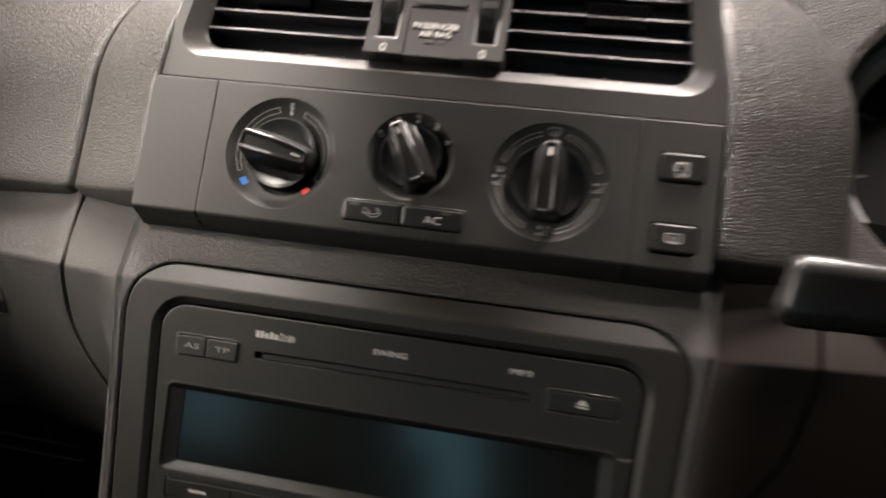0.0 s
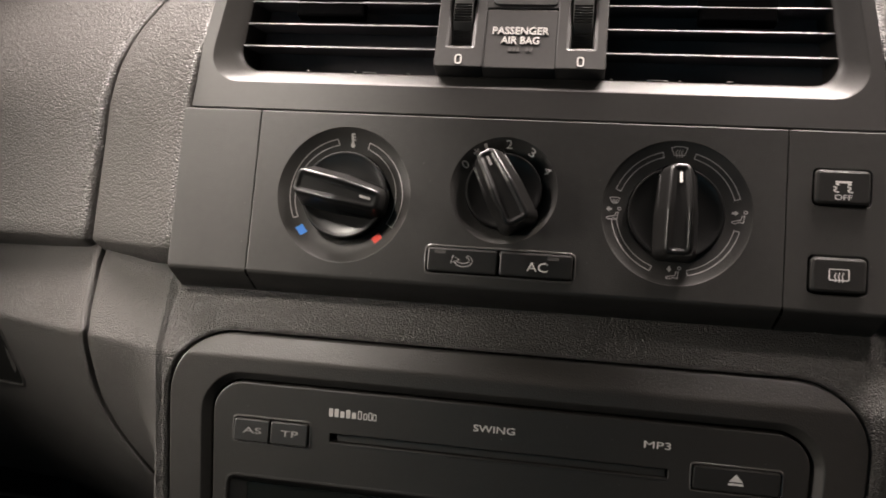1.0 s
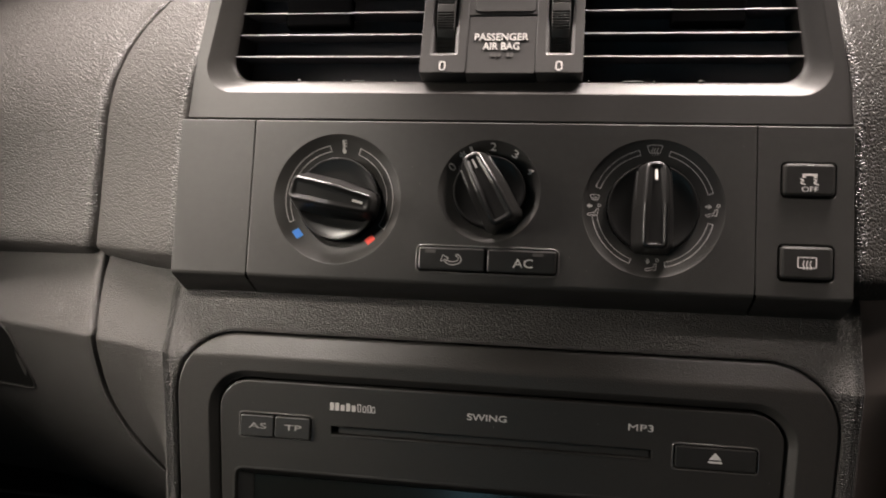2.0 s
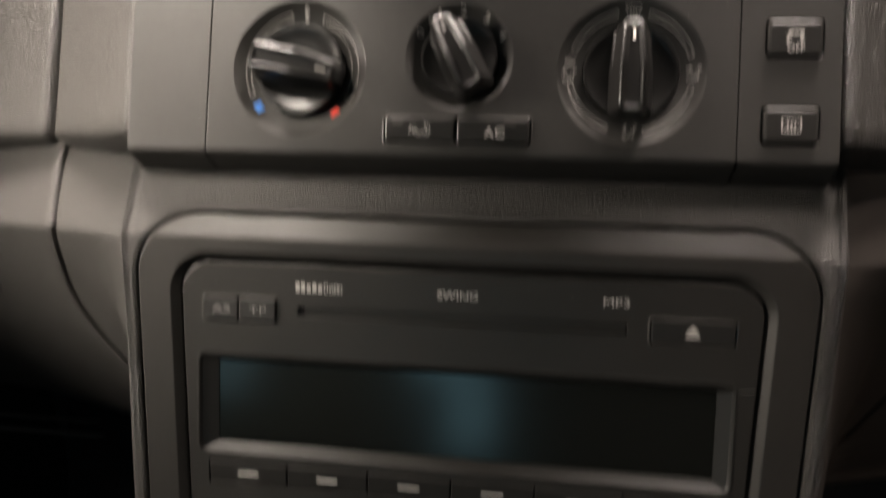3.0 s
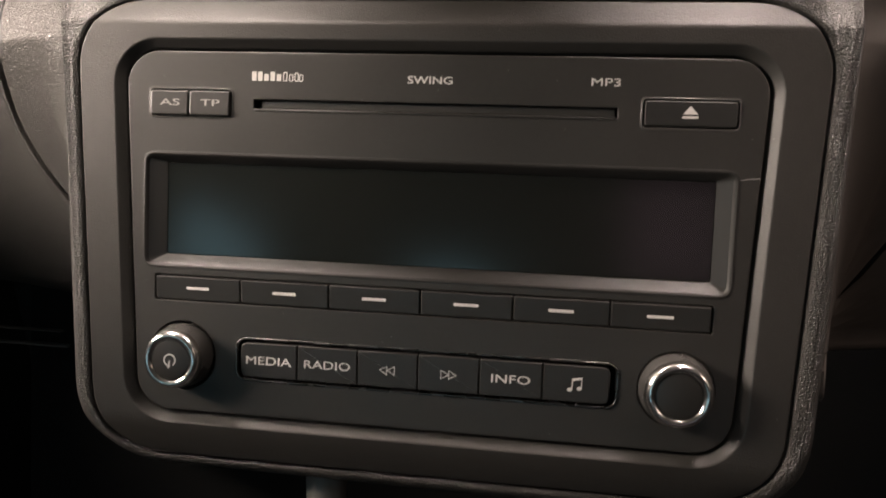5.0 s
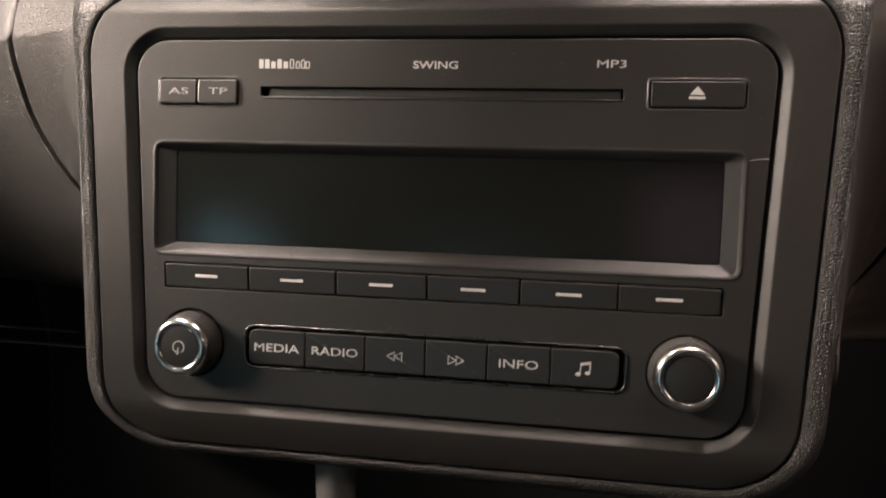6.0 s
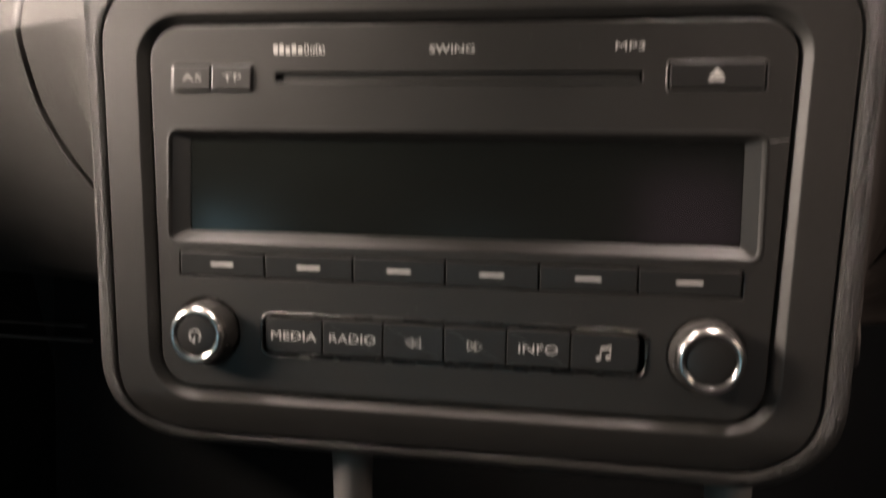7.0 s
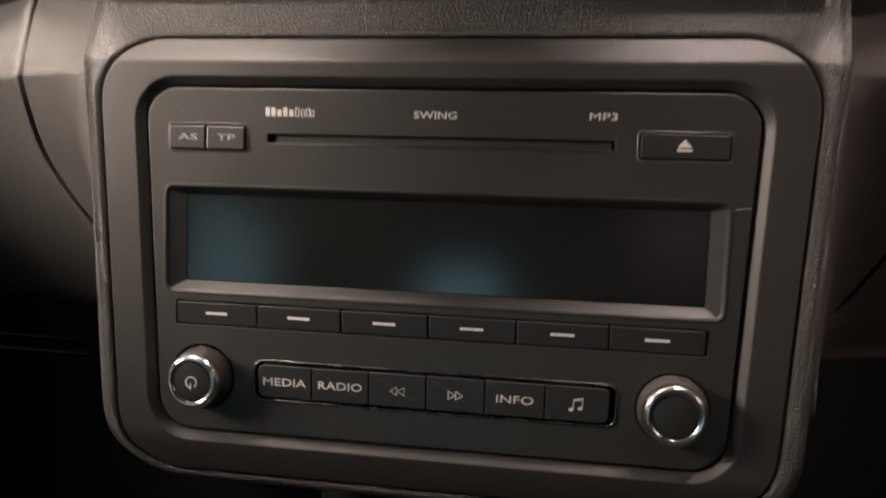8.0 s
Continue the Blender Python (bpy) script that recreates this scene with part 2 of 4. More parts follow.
def key(outline, top, base=-4.0, edge=0.6, crown=0.0):
    """A push button; crown: how far its lower edge falls away."""
    bm = bmesh.new()
    inner = grow(outline, -edge)
    loft(bm, [at(outline, base), at(outline, top - edge), at(grow(outline, -edge * 0.3), top - edge * 0.3), at(inner, top)], cap1=True)
    if crown:
        ys = [p[1] for p in outline]
        lo, hi = min(ys), max(ys)
        for v in bm.verts:
            if v.co.z > base + 0.1:
                v.co.z -= crown * (1 - (v.co.y - lo) / (hi - lo))
    return bm


def turned(profile, n=72, bm=None, cx=0, cy=0, cap=False):
    """A turned part from (radius, height) pairs."""
    bm = bm or bmesh.new()
    return loft(bm, [at(circle(cx, cy, r, n), w) for r, w in profile], cap1=cap)


def stroke(bm, pts, width, w, closed=False, high=0.12):
    """A printed line of that width along the points, a little proud of the surface."""
    n = len(pts)
    left, right = [], []
    for i in range(n):
        p = Vector(pts[i])
        a = Vector(pts[i - 1]) if (closed or i) else p
        b = Vector(pts[(i + 1) % n]) if (closed or i < n - 1) else p
        u, v = p - a, b - p
        u = u.normalized() if u.length > 1e-6 else v.normalized()
        v = v.normalized() if v.length > 1e-6 else u
        d = u + v
        d = d.normalized() if d.length > 1e-3 else u
        k = min(1.6, 1 / max(0.3, d.dot(u)))
        nrm = Vector((-d.y, d.x)) * width * 0.5 * k
        left.append(p + nrm)
        right.append(p - nrm)
    loops = [[(q.x, q.y, z) for q, z in ((a, w - 0.3), (a, w + high), (b, w + high), (b, w - 0.3))] for a, b in zip(left, right)]
    if closed:
        loops.append(loops[0])
    loft(bm, loops, cap0=not closed, cap1=not closed)
    return bm


def blob(bm, pts, w, high=0.12):
    """A printed filled shape."""
    loft(bm, [at(pts, w - 0.3), at(pts, w + high)], cap1=True)
    return bm


def arc(cx, cy, r, a0, a1, n=24):
    return [(cx + r * math.cos(radians(a0 + (a1 - a0) * i / n)), cy + r * math.sin(radians(a0 + (a1 - a0) * i / n))) for i in range(n + 1)]


def band(cx, cy, r0, r1, a0, a1, n=24, r0b=None, r1b=None):
    """The outline of a ring's piece; r0b, r1b: its radii at the far end."""
    r0b, r1b = r0b or r0, r1b or r1
    out = []
    for i in range(n + 1):
        f = i / n
        a, r = radians(a0 + (a1 - a0) * f), r1 + (r1b - r1) * f
        out.append((cx + r * math.cos(a), cy + r * math.sin(a)))
    for i in range(n + 1):
        f = 1 - i / n
        a, r = radians(a0 + (a1 - a0) * f), r0 + (r0b - r0) * f
        out.append((cx + r * math.cos(a), cy + r * math.sin(a)))
    return out


def lettering(text, x, y, w, height, width, mat, parent, turn=0, bold=0.0, name="lettering"):
    """Printed words, set in a box of that width and height with its middle at x, y (millimetres)."""
    data = bpy.data.curves.new(name, "FONT")
    data.body, data.size, data.offset, data.extrude = text, 1.0, bold, 0.02
    data.resolution_u = 3
    helper = new(name, data)
    bpy.context.view_layer.update()
    mesh = bpy.data.meshes.new_from_object(helper.evaluated_get(bpy.context.evaluated_depsgraph_get()))
    bpy.data.objects.remove(helper)
    bpy.data.curves.remove(data)
    xs, ys = [v.co.x for v in mesh.vertices], [v.co.y for v in mesh.vertices]
    sx, sy = width / (max(xs) - min(xs)), height / (max(ys) - min(ys))
    mx, my = (max(xs) + min(xs)) / 2, (max(ys) + min(ys)) / 2
    c, s = math.cos(radians(turn)), math.sin(radians(turn))
    for v in mesh.vertices:
        px, py = (v.co.x - mx) * sx, (v.co.y - my) * sy
        v.co = ((x + px * c - py * s) * MM, (y + px * s + py * c) * MM, (w + (0.1 if v.co.z > 0 else -0.2)) * MM)
    mesh.materials.append(mat)
    ob = new(name, mesh)
    ob.parent = parent
    return ob


def sheet(grid, thick=(0, 12, 0)):
    """A curved shell from rows of points, with its back moved by thick and its rims closed."""
    bm = bmesh.new()
    rows = [[bm.verts.new(p) for p in r] for r in grid]
    n, m = len(rows), len(rows[0])
    for i in range(n - 1):
        for j in range(m - 1):
            bm.faces.new((rows[i][j], rows[i][j + 1], rows[i + 1][j + 1], rows[i + 1][j]))
    t = Vector(thick)
    back = [[bm.verts.new(v.co + t) for v in r] for r in rows]
    rim = [(i, 0) for i in range(n)] + [(n - 1, j) for j in range(1, m)] + [(i, m - 1) for i in range(n - 2, -1, -1)] + [(0, j) for j in range(m - 2, 0, -1)]
    for (a, b), (c, d) in zip(rim, rim[1:] + rim[:1]):
        bm.faces.new((rows[a][b], rows[c][d], back[c][d], back[a][b]))
    return bm


def box(bm, x0, y0, z0, x1, y1, z1, r=0.0):
    """A block with edges rounded across z."""
    lp = rrect(x0, y0, x1, y1, max(r, 0.01), 3 if r else 1)
    e = min(r, (z1 - z0) * 0.4)
    loops = [at(lp, z0), at(lp, z1 - e)] + ([at(grow(lp, -e * 0.3), z1 - e * 0.3), at(grow(lp, -e), z1)] if r else [at(lp, z1)])
    return loft(bm, loops, cap0=True, cap1=True)


def lerp(points, x):
    """A smooth reading between (x, value) pairs."""
    if x <= points[0][0]:
        return points[0][1]
    for (a, va), (b, vb) in zip(points, points[1:]):
        if x <= b:
            f = (x - a) / (b - a)
            return va + (vb - va) * f
    return points[-1][1]


def glow(name, colour, strength):
    mat = bpy.data.materials.new(name)
    mat.use_nodes = True
    shader = mat.node_tree.nodes["Principled BSDF"]
    shader.inputs["Base Color"].default_value = (0.1, 0.1, 0.1, 1)
    shader.inputs["Emission Color"].default_value, shader.inputs["Emission Strength"].default_value = (*colour, 1), strength
    return mat


# ---- the car's cabin, closed round the camera ----


def shell(name, x0, y0, z0, x1, y1, z1, mat, label, category):
    bm = bmesh.new()
    box(bm, x0 * 1000, y0 * 1000, z0 * 1000, x1 * 1000, y1 * 1000, z1 * 1000)
    ob = part(name, bm, mat, None)
    return tagged(ob, label, category, "", "structure")


shell("floor", -0.78, -2.3, -0.05, 0.78, 0.75, 0.0, CARPET, "black carpeted cabin floor", "floor")
shell("ceiling", -0.78, -1.7, 1.24, 0.78, 0.3, 1.28, LINING, "light grey fabric roof lining", "ceiling")
shell("wall_front", -0.78, 0.70, 0.0, 0.78, 0.75, 0.78, DOOR_TRIM, "dark bulkhead below the windscreen", "wall")
shell("wall_rear", -0.78, -2.35, 0.0, 0.78, -2.3, 0.50, DOOR_TRIM, "dark rear panel of the cabin", "wall")
for i, x in enumerate((-0.78, 0.74)):
    shell("wall_" + ("left", "right")[i], x, -2.3, 0.0, x + 0.04, 0.70, 0.66, DOOR_TRIM, "dark door trim along the cabin's side", "wall")
    for j, y in enumerate((-2.3, -1.25, -0.35)):
        shell("trim", x, y, 0.66, x + 0.04, y + 0.16, 1.24, LINING, "grey roof pillar trim between the windows", "pillar trim")
# glowing panels added outside the rear and side windows, placed to give the display its soft reflections
TEAL, SIDE_TEAL, MAUVE = glow("added pale blue glow", (0.30, 0.62, 0.75), 1.9), glow("added side glow", (0.30, 0.60, 0.72), 1.2), glow("added dim mauve glow", (0.55, 0.36, 0.46), 0.35)
shell("backdrop", -0.52, -2.80, 0.80, -0.24, -2.78, 1.17, TEAL, "pale blue glowing panel added outside the rear window", "backdrop")
shell("backdrop", -0.38, -2.80, 0.52, -0.20, -2.78, 0.795, TEAL, "pale blue glowing panel added low outside the rear window", "backdrop")
shell("backdrop", 0.30, -2.80, 1.20, 0.68, -2.78, 1.66, MAUVE, "dim mauve glowing panel added outside the rear window", "backdrop")
shell("backdrop", -1.22, -2.80, 0.62, -1.20, -1.95, 1.28, SIDE_TEAL, "pale blue glowing panel added outside the side window", "backdrop")

# ---- console surround, bezel and the padded dash ----
BEND, LEAN = 67.0, 0.48          # above this height the console's face leans back by this slope
FOOT, TUCK = -63.0, 0.36         # below this height it tucks under a little


def bent(bm, soft=1.0):
    """Leans all that lies above the bend back, with a soft crease."""
    for k in (-2, -1.5, -1, -0.5, 0, 0.5, 1, 1.5, 2):
        geom = list(bm.verts) + list(bm.edges) + list(bm.faces)
        bmesh.ops.bisect_plane(bm, geom=geom, dist=0.001, plane_co=(0, BEND + soft * k / 2, 0), plane_no=(0, 1, 0))
    for v in bm.verts:
        d = v.co.y - BEND
        v.co.z -= LEAN * (max(0, d) if abs(d) > soft else (d + soft) ** 2 / (4 * soft))
    for k in range(5):
        geom = list(bm.verts) + list(bm.edges) + list(bm.faces)
        bmesh.ops.bisect_plane(bm, geom=geom, dist=0.001, plane_co=(0, FOOT - 1.5 * k, 0), plane_no=(0, 1, 0))
    for v in bm.verts:
        d = FOOT - v.co.y
        v.co.z -= TUCK * (max(0, d - 3) if d > 6 else max(0, d) ** 2 / 12)
    flat = bm.faces.layers.int.get("flat") or bm.faces.layers.int.new("flat")
    for f in bm.faces:
        if abs(f.calc_center_median().y - BEND) < soft or f.calc_center_median().y < FOOT:
            f[flat] = 0
    return bm


def trapeze(top, bottom, half_top, half_bottom, r_top, r_bottom, n=9):
    """The console's tapering outline; the half widths hold at heights 45 and -45."""
    k = (half_top - half_bottom) / 90
    ht, hb = half_top + (top - 45) * k, half_bottom + (bottom + 45) * k
    return rpoly([(-hb, bottom), (hb, bottom), (ht, top), (-ht, top)], [r_bottom, r_bottom, r_top, r_top], n)


RADIO_EDGE = trapeze(58.0, -61.3, 101.2, 97.2, 11, 12)
BEZEL_EDGE = trapeze(75.0, -77.2, 117.3, 112.8, 22, 24)
RIM_EDGE = rpoly([(-119.2, -82.4), (119.6, -85.0), (128.8, 112), (-128.0, 112)], [31, 31, 1, 1], 10)


def console_surround():
    ob = thing("console_surround", face(), "black grained soft plastic surround of the centre console", "console trim")
    bm = bmesh.new()
    inner = grow(BEZEL_EDGE, 0.7)
    crest = grow(RIM_EDGE, -4.6)
    lip = grow(inner, 1.5)
    fill(bm, crest, [lip], 2.2)
    # the soft rim rolls over towards its outer edge and a little towards the bezel
    roll = [at(grow(RIM_EDGE, -4.6 * (1 - math.sin(a))), 2.2 - 6.2 * (1 - math.cos(a))) for a in [math.pi / 2 * k / 8 for k in range(9)]]
    loft(bm, roll + [at(grow(RIM_EDGE, -4), -60)])
    loft(bm, [at(lip, 2.2), at(grow(inner, 0.75), 1.95), at(grow(inner, 0.25), 1.45), at(inner, 0.7), at(grow(inner, -0.3), -7)])
    part("rim", bent(bm), LEATHER_LOW, ob, sharp=40)
    bm = bmesh.new()
    loft(bm, [at(grow(RIM_EDGE, -6), -48), at(grow(RIM_EDGE, -6.2), -50)], cap0=True, cap1=True)
    part("back_plate", bent(bm), BLACK, ob)
    return ob


def radio_bezel():
    ob = thing("radio_bezel", face(), "satin graphite plastic bezel framing the radio", "bezel")
    bm = bmesh.new()
    chamfer_out, chamfer_in = grow(RADIO_EDGE, 4.1), grow(RADIO_EDGE, 0.8)
    outer = grow(BEZEL_EDGE, -0.6)
    fill(bm, outer, [chamfer_out], 1.7)
    loft(bm, [at(outer, 1.7), at(grow(BEZEL_EDGE, -0.15), 1.45), at(BEZEL_EDGE, 0.9), at(BEZEL_EDGE, -6)])
    part("frame", bent(bm), SATIN, ob, sharp=24)
    bm = bmesh.new()
    loft(bm, [at(chamfer_out, 1.7), at(grow(RADIO_EDGE, 3.75), 1.62), at(grow(RADIO_EDGE, 3.4), 1.35), at(grow(RADIO_EDGE, 1.5), -0.6), at(grow(RADIO_EDGE, 1.1), -1.0), at(chamfer_in, -1.8), at(chamfer_in, -8)])
    part("inner_chamfer", bm, PANEL, ob, sharp=30)
    return ob


console_surround()
radio_bezel()


def low_y(x, z):
    """Depth of the lower dash to the side of the console."""
    d = max(0, abs(x) - 124)
    y = 5.0 + 0.47 * min(d, 150) + 0.16 * max(0, d - 150)
    y += LEAN * max(0, z - 65) + 0.55 * max(0, 65 - z) * min(1, d / 25)
    y += 0.0035 * max(0, 45 - z) ** 2 * min(1, d / 25)
    return y + 1.2 * math.exp(-((z - 65) / 5) ** 2)


def up_y(x, z):
    """Depth of the upper dash to the side of the controls."""
    d = abs(x) - 120
    y = 0.6 + 0.66 * min(max(d, 0), 60) ** 1.02 + 0.38 * max(0, d - 60)
    return y + 0.11 * (z - 126) + 26 * (max(0, z - 158) / 60) ** 2


SEAM_LOW_LEFT = [(-60, 122), (-30, 137), (-20, 146), (-10, 154.5), (0, 160.5), (4, 163), (12, 167.5), (20, 171.5), (35, 176), (44, 176), (55, 175), (67, 174), (80, 177), (92, 179)]
SEAM_LOW_RIGHT = [(-34, 126), (-26, 141), (-17, 152), (21, 168), (60, 172), (92, 172)]
SEAM_UP = [(100, 184), (145, 183), (165, 183), (180, 182), (195, 178.5), (205, 173.5), (213, 168), (235, 150), (260, 128), (275, 116), (295, 110)]


def pad(zs, x_from, x_to, depth, side, roll=3.5, n=26):
    """A padded dash piece between two edges that follow the height; its edges roll back."""
    grid = []
    for k, z in enumerate(zs):
        a, b = x_from(z), x_to(z)
        row = []
        for i in range(n + 1):
            x = a + (b - a) * (0.5 - 0.5 * math.cos(math.pi * i / n))
            e = min(abs(x - a), abs(b - x))
            y = depth(x, z) + (roll * (1 - math.sqrt(max(0, 1 - (1 - e / roll) ** 2))) if e < roll else 0)
            row.append((side * x, y, z))
        grid.append(row)
    return grid


def rolled(grid, roll, steps=5, top=True, bottom=True, cut=0):
    """Rolls the upper and lower rims of a grid back, so that they end rounded."""
    def rim(row, up):
        out = []
        for s in range(1, steps + 1):
            a = math.pi / 2 * s / steps
            out.append([(x, y + roll * (1 - math.cos(a)), z + up * roll * math.sin(a)) for x, y, z in row])
        out.append([(x, y + roll * 4, z + up * roll) for x, y, z in row])
        return out
    low = rim(grid[0], -1)[::-1] if bottom else []
    if cut:
        # a sharp lower edge with a facet that runs back under it
        low = [[(x, y + dy, z - dz) for x, y, z in grid[0]] for dy, dz in ((cut + 16, cut * 0.45 + 2.2), (cut, cut * 0.45 + 2), (1.2, 2.0), (0.35, 1.1))]
    high = rim(grid[-1], 1) if top else []
    return low + grid + high


def dashboard():
    ob = thing("dashboard", DASH, "black grained dashboard with padded upper and lower halves", "dashboard")
    ups = [105 + (292 - 105) * i / 32 for i in range(33)]
    lows = [z for z in (-24, -18, -12, -6, 0, 4, 8, 12, 16, 20, 26, 32, 38, 44, 50, 55, 59, 62, 64, 65.5, 67, 70, 74, 80, 86, 92, 99, 106, 116, 128)]
    for side in (-1, 1):
        edge = lambda z: lerp([(97, 121.6), (156, 120.6), (172, 119.6), (200, 113.6), (250, 98), (295, 98)], z)
        seam = lambda z: lerp(SEAM_UP, z)
        part("upper_strip", sheet(rolled(pad(ups, edge, lambda z: seam(z) - 1.2, up_y, side, 4.5), 10, cut=14)), LEATHER, ob, sharp=60)
        if side < 0:
            part("upper_pad", sheet(rolled(pad(ups, lambda z: seam(z) + 1.0, lambda z: 640, up_y, side, 5.5, 60), 9, cut=14)), LEATHER, ob, sharp=60)
            low_seam = lambda z: lerp(SEAM_LOW_LEFT, z)
            part("lower_strip", sheet(rolled(pad(lows, lambda z: 118.5 + 0.02 * z, lambda z: max(124.5, low_seam(z) - 1.3), low_y, side, 2.2), 4, bottom=False, top=False)), LEATHER_LOW, ob, sharp=60)
        else:
            low_seam = lambda z: lerp(SEAM_LOW_RIGHT, z)
            right = [-40, -34, -28, -20, -10] + lows[5:]
            part("lower_strip", sheet(rolled(pad(right, lambda z: 118.5 + 0.02 * z, lambda z: max(123, low_seam(z) - 0.7), low_y, side, 1.6), 4, top=False)), KNEE, ob, sharp=60)
            part("knee_pad", sheet(rolled(pad(right, lambda z: max(124, low_seam(z) + 0.7), lambda z: 640, low_y, side, 1.6, 40), 6, top=False)), KNEE, ob, "dark smooth knee panel", sharp=60)
    # black sheets that stand in for the shade between the halves and inside the dash
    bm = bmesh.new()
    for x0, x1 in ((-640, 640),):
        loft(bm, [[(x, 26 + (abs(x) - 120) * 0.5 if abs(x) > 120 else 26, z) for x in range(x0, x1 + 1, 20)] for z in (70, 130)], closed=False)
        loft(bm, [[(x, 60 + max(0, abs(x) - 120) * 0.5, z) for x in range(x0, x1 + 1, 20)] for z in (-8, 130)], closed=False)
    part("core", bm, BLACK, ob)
    part("top_cover", sheet([[(x, y + abs(x) * 0.12, z) for x in range(-640, 641, 40)] for y, z in ((150, 294), (200, 300), (420, 306))], (0, 0, -10)), LEATHER, ob)
    part("vent_hood", sheet([[(x, y, z) for x in range(-120, 121, 20)] for y, z in ((62, 274), (66, 280), (90, 288), (160, 297))], (0, 0, -8)), LEATHER, ob)
    return ob


dashboard()


def glovebox():
    ob = thing("glovebox", DASH, "black grained glovebox lid with a recessed handle", "glovebox")
    seam = lambda z: lerp(SEAM_LOW_LEFT, z)
    zs = [-46, -36, -28, -22, -16, -12, -6, 0, 4, 8, 12, 16, 20, 26, 32, 38, 44, 50, 55, 59, 62, 64, 65.5, 67, 70, 74, 80, 86, 92, 99, 106, 116, 128]
    part("lid", sheet(rolled(pad(zs, lambda z: seam(z) + 1.4, lambda z: 640, low_y, -1, 2.4, 44), 4, top=False, bottom=False)), LEATHER_LOW, ob, sharp=60)
    # a dark plate paints the handle's shaded hollow; it and the raised lip are laid onto the lid
    def onto(bm):
        for v in bm.verts:
            x, z = -284.0 + v.co.x, 46 + v.co.y
            v.co = (x, low_y(-x, z) - v.co.z, z)
        return bm

    out = rpoly([(-50, -17), (50, -17), (43, 17), (-50, 17)], [4, 5, 9, 4], 6)
    bm = bmesh.new()
    loft(bm, [at(grow(out, 1.6), -0.6), at(grow(out, 1.3), 0.5), at(grow(out, 0.6), 0.9), at(out, 0.6), at(grow(out, -0.5), -0.4), at(grow(out, -0.6), 0.2)])
    part("handle_lip", onto(bm), LEATHER_LOW, ob, "raised grained lip")
    bm = bmesh.new()
    loft(bm, [at(grow(out, -0.4), 0.1), at(grow(out, -1), 0.3)], cap1=True)
    part("handle", onto(bm), GLOSS, ob, "smooth dark plate for the handle's shaded hollow")
    return ob


glovebox()


def lower_shelf():
    ob = thing("lower_shelf", DASH, "plastic trim ledge deep under the glovebox, greyed to read as lit", "trim")
    for z, tall, end in ((-89.5, 0.6, -287), (-99.5, 0.9, -283)):
        grid = []
        for y_off, dz in ((2, -tall), (0.6, -tall * 0.7), (0, 0), (0.6, tall * 0.7), (2, tall)):
            grid.append([(x, 235 + y_off, z + dz) for x in range(-744, end + 1, 12)] + [(end, 235 + y_off, z + dz)])
        # the posts' grey stands in for light that does not reach the ledges
        part("ledge", sheet(grid, (0, 3, 0)), POST, ob)
    return ob


lower_shelf()

# ---- climate controls ----
CLIMATE = face(0, 126, 1.0, 6.5)


def under(bm, x0, x1, v, w=0.0):
    """The panel's lower edge: a small rounding, then a facet that runs back under it."""
    rows = [[(x0, v - dv, w - dw), (x1, v - dv, w - dw)] for dv, dw in ((0, 0), (0.6, 0.08), (1.1, 0.3), (1.6, 0.8), (8.5, 15), (8.7, 32))]
    return loft(bm, rows, closed=False)


def block(x0, x1, v0, v1, holes=()):
    """One flat piece of the control panel, its lower edge rolled under and its openings cut in."""
    bm = bmesh.new()
    lp = [(x0, v0), (x1, v0), (x1, v1), (x0, v1)]
    fill(bm, lp, holes, 0)
    e = 0.35
    for a, b in ((lp[1], lp[2]), (lp[2], lp[3]), (lp[3], lp[0])):
        d = Vector((b[1] - a[1], a[0] - b[0])).normalized() * e
        loft(bm, [[(*a, 0), (*b, 0)], [(a[0] + d.x * 0.7, a[1] + d.y * 0.7, -e * 0.3), (b[0] + d.x * 0.7, b[1] + d.y * 0.7, -e * 0.3)],
                  [(a[0] + d.x, a[1] + d.y, -e), (b[0] + d.x, b[1] + d.y, -e)], [(a[0] + d.x, a[1] + d.y, -9), (b[0] + d.x, b[1] + d.y, -9)]], closed=False)
    for h in holes:
        loft(bm, [at(h, 0), at(grow(h, -0.25), -0.1), at(grow(h, -0.35), -0.4), at(grow(h, -0.35), -6)])
    return under(bm, x0, x1, v0)


def slope(f):
    """How far a grip's crest falls from its middle, at -1 its tail, at 1 its pointing tip."""
    return 0.7 * max(0, -f) ** 3 + 3.6 * max(0, f) ** 1.7


